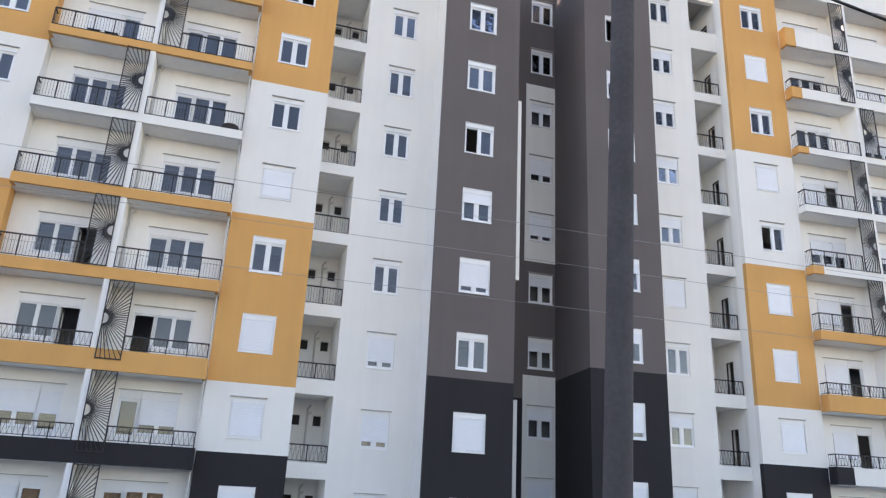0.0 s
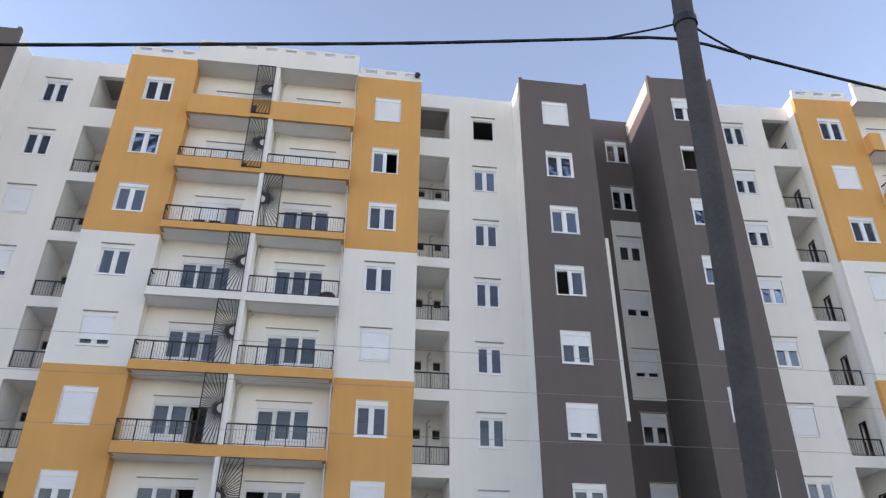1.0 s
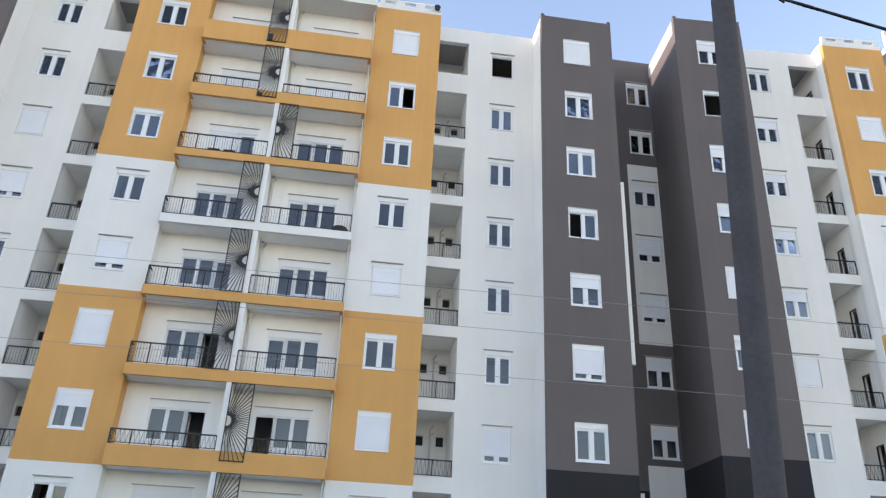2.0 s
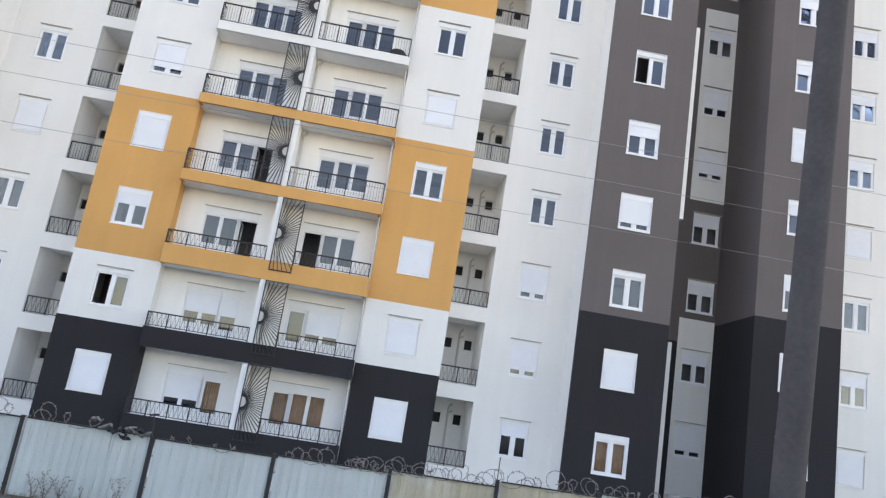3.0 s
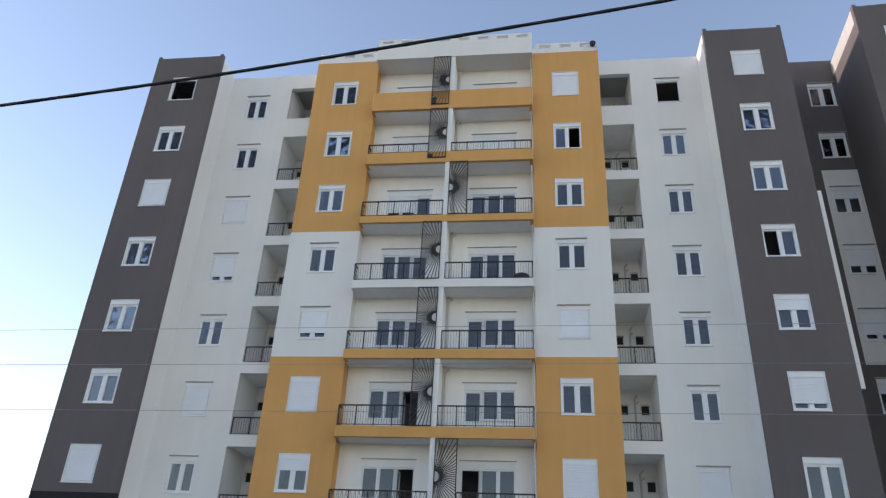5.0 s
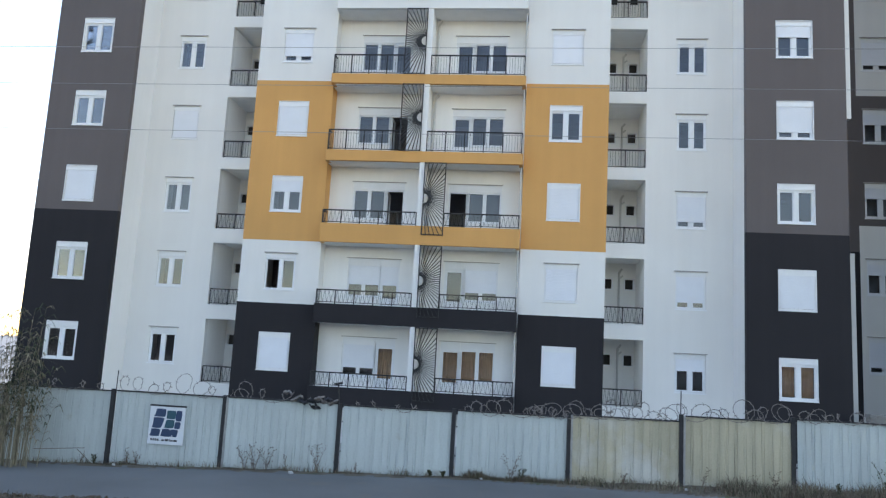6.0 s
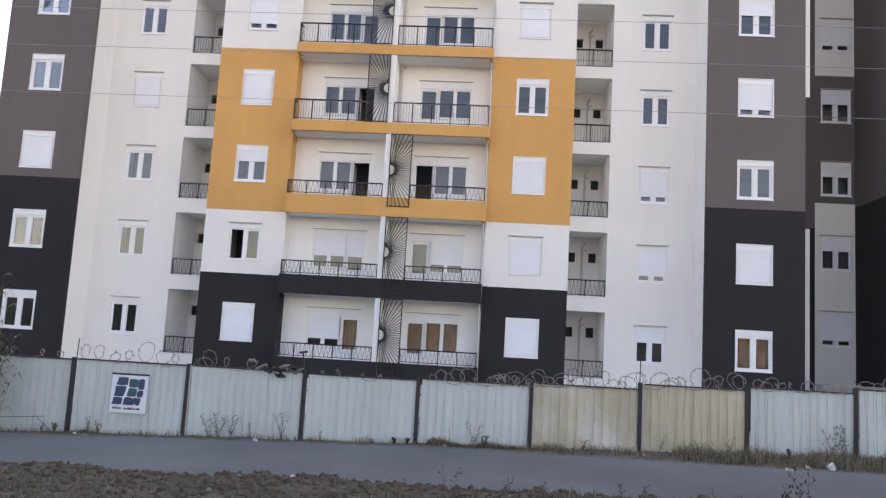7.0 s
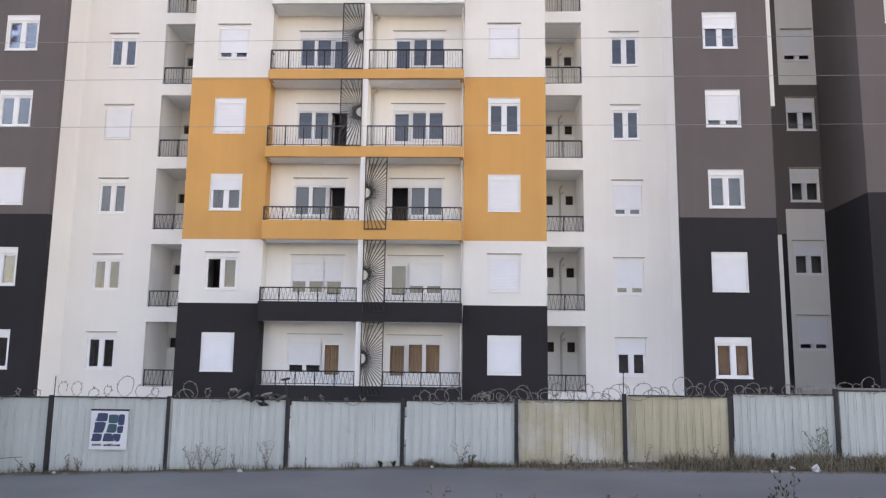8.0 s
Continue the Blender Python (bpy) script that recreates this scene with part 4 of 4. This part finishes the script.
def rags():
    rnd = random.Random(5)
    r = thing("torn_plastic", "dark and pale torn plastic snagged on razor wire", "rubbish", Matrix.Translation((-6.6, FY - 0.08, 1.96)))
    for k, (x, z, mat) in enumerate([(-0.7, 0.22, RAG2), (-0.45, 0.08, RAG2), (-0.28, 0.0, RAG), (0.0, 0.02, RAG), (0.1, -0.14, RAG), (0.3, 0.05, RAG2), (0.45, 0.08, RAG), (0.2, 0.1, RAG2), (0.62, 0.02, RAG2)]):
        g = Geo()
        a, n = rnd.uniform(-0.5, 0.4), 7
        prev = None
        for i in range(n):
            s = i / (n - 1)
            cx = x + 0.34 * (s - 0.5) * math.cos(a)
            cz = z + 0.34 * (s - 0.5) * math.sin(a) + rnd.uniform(-0.04, 0.04)
            wd = 0.045 * math.sin(math.pi * (0.1 + 0.85 * s)) + rnd.uniform(0, 0.025)
            y = rnd.uniform(-0.07, 0.03)
            cur = [(cx, y, cz + wd), (cx, y - 0.06, cz), (cx, y + 0.02, cz - wd)]
            if prev:
                for q in range(2):
                    g.face([prev[q], cur[q], cur[q + 1], prev[q + 1]])
            prev = cur
        part("strip", g.mesh("strip", [mat]), r)
    g = Geo()
    g.bar((0.78, 0.04, -0.2), (0.72, 0.0, 0.52), 0.022, 6)
    g.bar((0.60, 0.0, 0.53), (0.84, 0.0, 0.58), 0.032, 6)
    part("stick", g.mesh("stick", [RAG]), r, (0, 0, 0), "dark stick with a knotted rag")


rags()

# ---- utility pole with its cable, and the street wires ----
POLE = material("weathered_steel_pole", (0.105, 0.097, 0.098), 0.9, metal=0.0, gloss=0.1, vary=0.15, scale=3, fine=30, streak=0.15)
RUBBER = material("black_cable", (0.012, 0.012, 0.014), 0.55, vary=0.2, scale=8)
WIRE = material("grey_wire", (0.30, 0.30, 0.31), 0.5, metal=0.5, vary=0.1)


def utility_pole():
    p = thing("utility_pole", "slightly leaning dark grey utility pole in the field", "utility pole")
    lean = lambda z: Vector((2.0 + 0.0345 * (z - 4.0), -23.85 - 0.016 * (z - 4.0), z))
    g = Geo()
    zs = [0.6 + 0.7 * i for i in range(15)]
    n = 20
    for z in zs:
        c = lean(z)
        r = 0.098 - 0.0016 * z
        for i in range(n):
            a = 2 * math.pi * i / n
            g.v.append((c.x + r * math.cos(a), c.y + r * math.sin(a), z))
    for j in range(len(zs) - 1):
        for i in range(n):
            g.f.append((j * n + i, j * n + (i + 1) % n, (j + 1) * n + (i + 1) % n, (j + 1) * n + i))
            g.m.append(0)
    g.f.append(tuple((len(zs) - 1) * n + i for i in range(n)))
    g.m.append(0)
    part("shaft", g.mesh("shaft", [POLE], True), p)
    c = lean(8.46)
    g = Geo()
    g.bar(c + Vector((0, 0, -0.04)), c + Vector((0, 0, 0.04)), 0.098, 20)
    part("clamp_band", g.mesh("clamp_band", [IRON]), p)
    for s, dz, dx in ((-1, -0.12, 0.62), (1, -0.16, 0.55)):
        g = Geo()
        a = c + Vector((s * 0.09, 0.03, 0.0))
        pts = [a + Vector((s * dx * k / 6, 0.14 * k / 6, dz * (k / 6) ** 0.8)) for k in range(7)]
        for q, w in zip(pts, pts[1:]):
            g.bar(q, w, 0.009, 6)
        part("tie_wire", g.mesh("tie_wire", [RUBBER]), p)
    c = lean(2.35)
    g = Geo()
    g.bar(c + Vector((0.03, -0.085, 0)), c + Vector((0.03, -0.10, 0)), 0.014, 8)
    part("bolt", g.mesh("bolt", [BOARD]), p)


utility_pole()


def hose(g, pts, r, sides):
    """One connected round tube through the points."""
    pts = [Vector(p) for p in pts]
    k = len(g.v)
    for i, p in enumerate(pts):
        d = (pts[min(i + 1, len(pts) - 1)] - pts[max(i - 1, 0)]).normalized()
        s = d.cross(Vector((0, 0, 1)) if abs(d.z) < 0.95 else Vector((0, 1, 0))).normalized()
        u = d.cross(s)
        for q in range(sides):
            w = 2 * math.pi * q / sides
            g.v.append(tuple(p + r * (math.cos(w) * s + math.sin(w) * u)))
    for i in range(len(pts) - 1):
        for q in range(sides):
            t = (q + 1) % sides
            g.f.append((k + i * sides + q, k + i * sides + t, k + (i + 1) * sides + t, k + (i + 1) * sides + q))
            g.m.append(0)


def tube(name, pts, r, mat, label, category, group="", sides=8, twist=False):
    g = Geo()
    hose(g, pts, r, sides)
    if twist:
        for ph in (0.0, math.pi):
            line = []
            for i, (a, b) in enumerate(zip(pts, pts[1:])):
                for k in range(4):
                    w = ph + (i * 4 + k) * 0.55
                    line.append(Vector(a).lerp(Vector(b), k / 4) + Vector((0, math.cos(w), math.sin(w))) * r * 0.55)
            hose(g, line, r * 0.62, 6)
    ob = new(name, g.mesh(name, [mat], True))
    return tagged(ob, label, category, group)


def smooth_line(keys, n):
    """Points along x through the keys (x, y, z), eased between them."""
    xs = [k[0] for k in keys]
    out = []
    for i in range(n + 1):
        x = xs[0] + (xs[-1] - xs[0]) * i / n
        j = max(k for k in range(len(keys) - 1) if xs[k] <= x + 1e-9)
        p0, p1, p2, p3 = keys[max(j - 1, 0)], keys[j], keys[j + 1], keys[min(j + 2, len(keys) - 1)]
        s = (x - p1[0]) / (p2[0] - p1[0])
        h = p2[0] - p1[0]
        v = []
        for c in (1, 2):
            m1 = (p2[c] - p0[c]) / (p2[0] - p0[0]) * h
            m2 = (p3[c] - p1[c]) / (p3[0] - p1[0]) * h
            v.append((2 * s ** 3 - 3 * s ** 2 + 1) * p1[c] + (s ** 3 - 2 * s ** 2 + s) * m1 + (-2 * s ** 3 + 3 * s ** 2) * p2[c] + (s ** 3 - s ** 2) * m2)
        out.append((x, v[0], v[1]))
    return out


CABLE = [(-30, -23.7, 6.1), (-14, -23.7, 6.6), (-9, -23.7, 7.02), (-4.67, -23.7, 7.49), (-3.1, -23.7, 7.68), (-1.8, -23.7, 7.87), (-0.14, -23.7, 8.12), (1.4, -23.7, 8.39), (1.9, -23.7, 8.48), (2.29, -23.7, 8.5), (2.69, -23.7, 8.42), (3.19, -23.7, 8.32), (4.04, -23.7, 8.16), (5.0, -23.7, 8.04), (8, -23.7, 7.7), (16, -23.7, 7.2), (30, -23.7, 7.0)]
tube("power_cable", smooth_line(CABLE, 220), 0.013, RUBBER, "black twisted overhead cable slung past the pole", "cable", twist=True)
for z in (11.62, 10.54, 9.22):
    tube("street_wire", [(x, -9.0, z + 0.0055 * x) for x in range(-46, 63, 3)], 0.0065, WIRE, "thin grey wire strung along the street", "wire", "street wires", 5)
for x in (-46.0, 62.0):
    g = Geo()
    g.bar((x, -8.86, slope(x) - 0.3), (x, -8.86, 12.4), 0.14, 12, 0, 0.1)
    g.box(x - 0.06, x + 0.06, -9.06, -8.74, 9.1 + 0.0055 * x, 12.0 + 0.0055 * x)
    tagged(new("street_pole", g.mesh("street_pole", [POLE])), "plain grey pole that carries the street wires", "utility pole", "street poles")



# ---- clods, stones and litter ----
CLOD = material("soil_clod", (0.112, 0.081, 0.051), 0.95, vary=0.35, scale=6, fine=40, bump=0.6, dirt=((0.12, 0.105, 0.085), 5, 0.55))
CLOD_2 = material("dry_soil_clod", (0.13, 0.105, 0.075), 0.95, vary=0.3, scale=6, fine=40, bump=0.6)
STONE = material("pale_stone", (0.22, 0.205, 0.185), 0.9, vary=0.25, scale=8, fine=50, bump=0.5)
LITTER = material("white_plastic_litter", (0.62, 0.62, 0.60), 0.5, vary=0.1, scale=8)


def lump(g, c, r, rnd, mat=0, flat=0.75):
    """An irregular lump: a jittered, flattened low ball."""
    k = len(g.v)
    rings, sides = 4, 7
    off = [[rnd.uniform(0.7, 1.25) for _ in range(sides)] for _ in range(rings)]
    for j in range(rings):
        a = math.pi * (j + 0.5) / rings - math.pi / 2
        for i in range(sides):
            w = 2 * math.pi * (i + 0.4 * j) / sides
            q = r * off[j][i]
            g.v.append((c[0] + q * math.cos(a) * math.cos(w), c[1] + q * math.cos(a) * math.sin(w), c[2] + q * flat * math.sin(a)))
    for j in range(rings - 1):
        for i in range(sides):
            g.f.append((k + j * sides + i, k + j * sides + (i + 1) % sides, k + (j + 1) * sides + (i + 1) % sides, k + (j + 1) * sides + i))
            g.m.append(mat)
    g.f.append(tuple(k + i for i in reversed(range(sides))))
    g.f.append(tuple(k + (rings - 1) * sides + i for i in range(sides)))
    g.m += [mat, mat]


rnd = random.Random(21)
g = Geo()
for _ in range(20000):
    x = rnd.uniform(-15, 12)
    y = edge_y(x) - 0.05 - 7.5 * rnd.random() ** 1.3
    r = 0.010 + 0.060 * rnd.random() ** 4
    lump(g, (x, y, ground_height(x, y) + r * 0.25), r, rnd, 1 if rnd.random() < 0.01 else 2 if rnd.random() < 0.3 else 0)
tagged(new("soil_clods", g.mesh("soil_clods", [CLOD, STONE, CLOD_2])), "loose clods and pebbles on the turned soil", "soil", kind="stuff")

for x, r in ((-12.9, 0.16), (-9.9, 0.15), (-9.2, 0.11), (-7.6, 0.12), (-6.4, 0.10), (-4.2, 0.19), (-3.6, 0.12), (-1.9, 0.14), (0.45, 0.2), (1.4, 0.13), (2.6, 0.15), (3.5, 0.2), (4.6, 0.19), (5.6, 0.14), (6.6, 0.13), (-11.4, 0.12), (-5.3, 0.13), (-0.6, 0.12)):
    g = Geo()
    y = edge_y(x) - 0.12
    r *= 0.75
    lump(g, (0, 0, r * 0.4), r, rnd, 0, 0.7)
    for _ in range(7):
        lump(g, (rnd.uniform(-r, r) * 1.6, rnd.uniform(-r, r), r * 0.2), r * rnd.uniform(0.3, 0.5), rnd)
    ob = new("earth_clod", g.mesh("earth_clod", [CLOD]))
    ob.location = (x, y, ground_height(x, y) - 0.02)
    tagged(ob, "dark crumbling clod of earth at the road's edge", "clod", "clods along the road")

for k, (x, y, r) in enumerate(((7.9, -8.6, 0.11), (-7.0, -6.98, 0.08), (-1.7, -6.9, 0.045), (3.6, -7.4, 0.05), (-12.2, -6.95, 0.05), (-4.4, -12.9, 0.07))):
    g = Geo()
    lump(g, (0, 0, r * 0.5), r, rnd, 0, 1.1 if k == 0 else 0.6)
    lump(g, (r * 0.8, 0, r * 0.3), r * 0.5, rnd, 0, 0.7)
    ob = new("plastic_litter", g.mesh("plastic_litter", [LITTER]))
    ob.location = (x, y, ground_height(x, y))
    tagged(ob, "crumpled white plastic litter beside the road", "litter", "litter along the road")

# ---- dry grass and weeds ----
def leafy(name, color):
    return material(name, color, 0.8, vary=0.3, scale=6, fine=30, bump=0)


STRAW, OLIVE, DEEP, RUSSET = leafy("dry_straw", (0.29, 0.245, 0.165)), leafy("olive_grass", (0.115, 0.112, 0.055)), leafy("dark_weed_leaf", (0.040, 0.052, 0.022)), leafy("russet_stalk", (0.15, 0.10, 0.07))
VEG = [STRAW, OLIVE, DEEP, RUSSET]


def blade(g, p, h, w, bend, mat):
    """A curved tapering blade of grass."""
    d = Vector((math.cos(bend[0]), math.sin(bend[0]), 0))
    s = Vector((-d.y, d.x, 0)) * w
    p = Vector(p)
    a, b, c = p, p + Vector((0, 0, h * 0.55)) + d * bend[1] * 0.3, p + Vector((0, 0, h)) + d * bend[1]
    g.face([a - s, a + s, b + s * 0.7, b - s * 0.7], mat)
    g.face([b - s * 0.7, b + s * 0.7, c], mat)


g = Geo()
for _ in range(34000):
    x = rnd.uniform(-15, 13)
    dense = 0.2 + 0.5 * max(0, noise.noise((x * 0.55, 7.7, 0)) + 0.05) + (0.85 if x > 4.5 else 0.0) + (0.35 if -2.2 < x < 0.4 else 0) - (0.12 if x < -2.2 else 0)
    if rnd.random() > dense:
        continue
    y = rnd.uniform(road_far(x) + 0.1, -6.66)
    tuft = 0.55 + 0.9 * max(0, noise.noise((x * 1.4, y * 1.4, 6.1)) + 0.3)
    h = rnd.uniform(0.05, 0.22) * tuft * (1.55 if x > 4.5 else 1.0) * (1.5 if rnd.random() < 0.08 else 1)
    blade(g, (x, y, ground_height(x, y) - 0.01), h, rnd.uniform(0.004, 0.009), (rnd.uniform(0, 6.28), h * rnd.uniform(0.3, 1.1)), rnd.choice((0, 0, 0, 1, 2, 3, 3)))
tagged(new("verge_grass", g.mesh("verge_grass", VEG)), "dry grass and low weeds along the hoarding", "grass", kind="stuff")

g = Geo()
for _ in range(26000):
    x = rnd.uniform(-14, 11)
    y = edge_y(x) - 0.35 - 7.0 * rnd.random()
    if noise.noise((x * 0.5, y * 0.5, 2.2)) + 0.035 * (x + 2) < -0.05:
        continue
    h = rnd.uniform(0.04, 0.20)
    blade(g, (x, y, ground_height(x, y) - 0.01), h, rnd.uniform(0.003, 0.007), (rnd.uniform(0, 6.28), h * rnd.uniform(0.2, 1.0)), rnd.choice((0, 1, 1, 2, 3, 3)))
tagged(new("field_grass", g.mesh("field_grass", VEG)), "sparse dry grass on the turned soil", "grass", kind="stuff")


def weed(x, y, h, seed, style, label):
    """A branching weed: stem, side shoots with small leaves; style: dry, leafy or flower."""
    r = random.Random(seed)
    w = thing("weed", label, "weed", Matrix.Translation((x, y, ground_height(x, y) - 0.02)), "weeds")
    stem, leaves = Geo(), Geo()
    for k in range(r.randint(2, 5) if style != "flower" else 2):
        a = r.uniform(0, 6.28)
        top = Vector((math.cos(a) * h * 0.28, math.sin(a) * h * 0.2, h * r.uniform(0.65, 1.0)))
        prev = Vector((0, 0, 0))
        for i in range(1, 8):
            s = i / 7
            p = Vector((top.x * s ** 1.4, top.y * s ** 1.4, top.z * s)) + Vector((r.uniform(-1, 1), r.uniform(-1, 1), 0)) * 0.012
            stem.bar(prev, p, 0.0075 * (1.15 - s), 4)
            if i > 1:
                for _ in range(2):
                    b = r.uniform(0, 6.28)
                    q = p + Vector((math.cos(b), math.sin(b), r.uniform(0.3, 1.0))) * h * r.uniform(0.05, 0.14)
                    stem.bar(p, q, 0.0035, 3)
                    if style == "dry" and r.random() < 0.6:
                        lump(leaves, q, 0.012 * r.uniform(0.7, 1.5), r, 3)
                    if style != "dry":
                        for _ in range(3):
                            blade(leaves, q, 0.05 * r.uniform(0.6, 1.4), 0.012, (r.uniform(0, 6.28), 0.05), r.choice((1, 2, 2)))
            prev = p
        if style == "flower":
            for _ in range(9):
                lump(leaves, prev + Vector((r.uniform(-0.05, 0.05), r.uniform(-0.04, 0.04), r.uniform(-0.01, 0.02))), 0.013, r, 4, 0.6)
    part("stem", stem.mesh("stem", [RUSSET if style == "dry" else OLIVE]), w)
    part("foliage", leaves.mesh("foliage", [*VEG, LITTER]), w)


DRYL, GRNL = "dry brown weed with bare branching stalks", "leafy green weed beside the hoarding"
for k, (x, h) in enumerate(((-11.9, 0.45), (-11.6, 0.38), (-8.4, 0.75), (-8.1, 0.65), (-7.75, 0.7), (-6.3, 0.85), (-7.2, 0.4), (-13.3, 0.35), (-0.9, 0.8), (4.15, 0.55), (5.5, 0.4), (6.0, 0.45), (-5.2, 0.3), (2.1, 0.3))):
    weed(x, -6.8, h * 1.05, 60 + k, "dry", DRYL)
for k, (x, y, h) in enumerate(((8.75, -6.85, 0.95), (9.0, -6.9, 0.8), (-3.1, -6.8, 0.2), (-2.75, -6.85, 0.17), (-0.6, -6.9, 0.35), (-12.9, -6.8, 0.3), (7.3, -7.6, 0.3))):
    weed(x, y, h, 90 + k, "leafy", GRNL)
for k, (x, y, h) in enumerate(((-1.1, -16.9, 0.62), (-1.9, -16.3, 0.45), (0.4, -15.2, 0.4), (1.6, -15.4, 0.42), (2.2, -14.6, 0.36), (-0.2, -14.4, 0.34), (3.0, -15.6, 0.4), (4.6, -15.2, 0.4), (-2.8, -17.5, 0.35), (1.0, -17.2, 0.35), (5.2, -16.0, 0.45))):
    weed(x, y, h, 120 + k, "dry", "dry bare stalk standing in the field")
weed(3.88, -17.0, 0.95, 151, "flower", "tall weed with white flower heads in the field")
weed(3.60, -17.1, 0.5, 152, "leafy", "small green weed in the field")


# ---- giant reed clump by the hoarding ----
def reeds():
    r = random.Random(9)
    w = thing("reed_clump", "tall clump of dry giant reed before the hoarding", "reed", Matrix.Translation((-15.15, -7.5, slope(-15.0) - 0.02)))
    leaves = Geo()
    for k in range(70):
        stem = Geo()
        b = Vector((r.gauss(0, 0.42), r.gauss(0, 0.22), 0))
        h = r.uniform(2.0, 4.6) * (1 - 0.15 * abs(b.x))
        d = Vector((b.x * 0.35 + r.uniform(-0.25, 0.25), r.uniform(-0.2, 0.2), 0))
        prev = b
        for i in range(1, 9):
            s = i / 8
            p = b + d * s * s * 1.2 + Vector((0, 0, h * s))
            stem.bar(prev, p, 0.011 * (1.2 - s), 4)
            if s > 0.35:
                for _ in range(3):
                    a = r.uniform(0, 6.28)
                    L = r.uniform(0.25, 0.55)
                    out = Vector((math.cos(a), math.sin(a), 0))
                    side = Vector((-out.y, out.x, 0)) * 0.016
                    m, e = p + out * L * 0.5 + Vector((0, 0, L * 0.25)), p + out * L + Vector((0, 0, -L * r.uniform(0.0, 0.5)))
                    mt = r.choice((0, 1, 2, 2)) if s > 0.6 else r.choice((0, 0, 1))
                    leaves.face([p - side * 0.5, p + side * 0.5, m + side, m - side], mt)
                    leaves.face([m - side, m + side, e], mt)
            prev = p
        part("stem", stem.mesh("stem", [STRAW]), w)
    part("foliage", leaves.mesh("foliage", VEG), w)
    for k, (x, z, x2, z2) in enumerate(((0.9, 0.55, 2.2, 0.62), (2.2, 0.62, 2.45, 0.2))):
        g = Geo()
        g.bar((x, -0.1, z), (x2, 0.25, z2), 0.009, 5)
        part("bent_stalk", g.mesh("bent_stalk", [RUSSET]), w)


reeds()
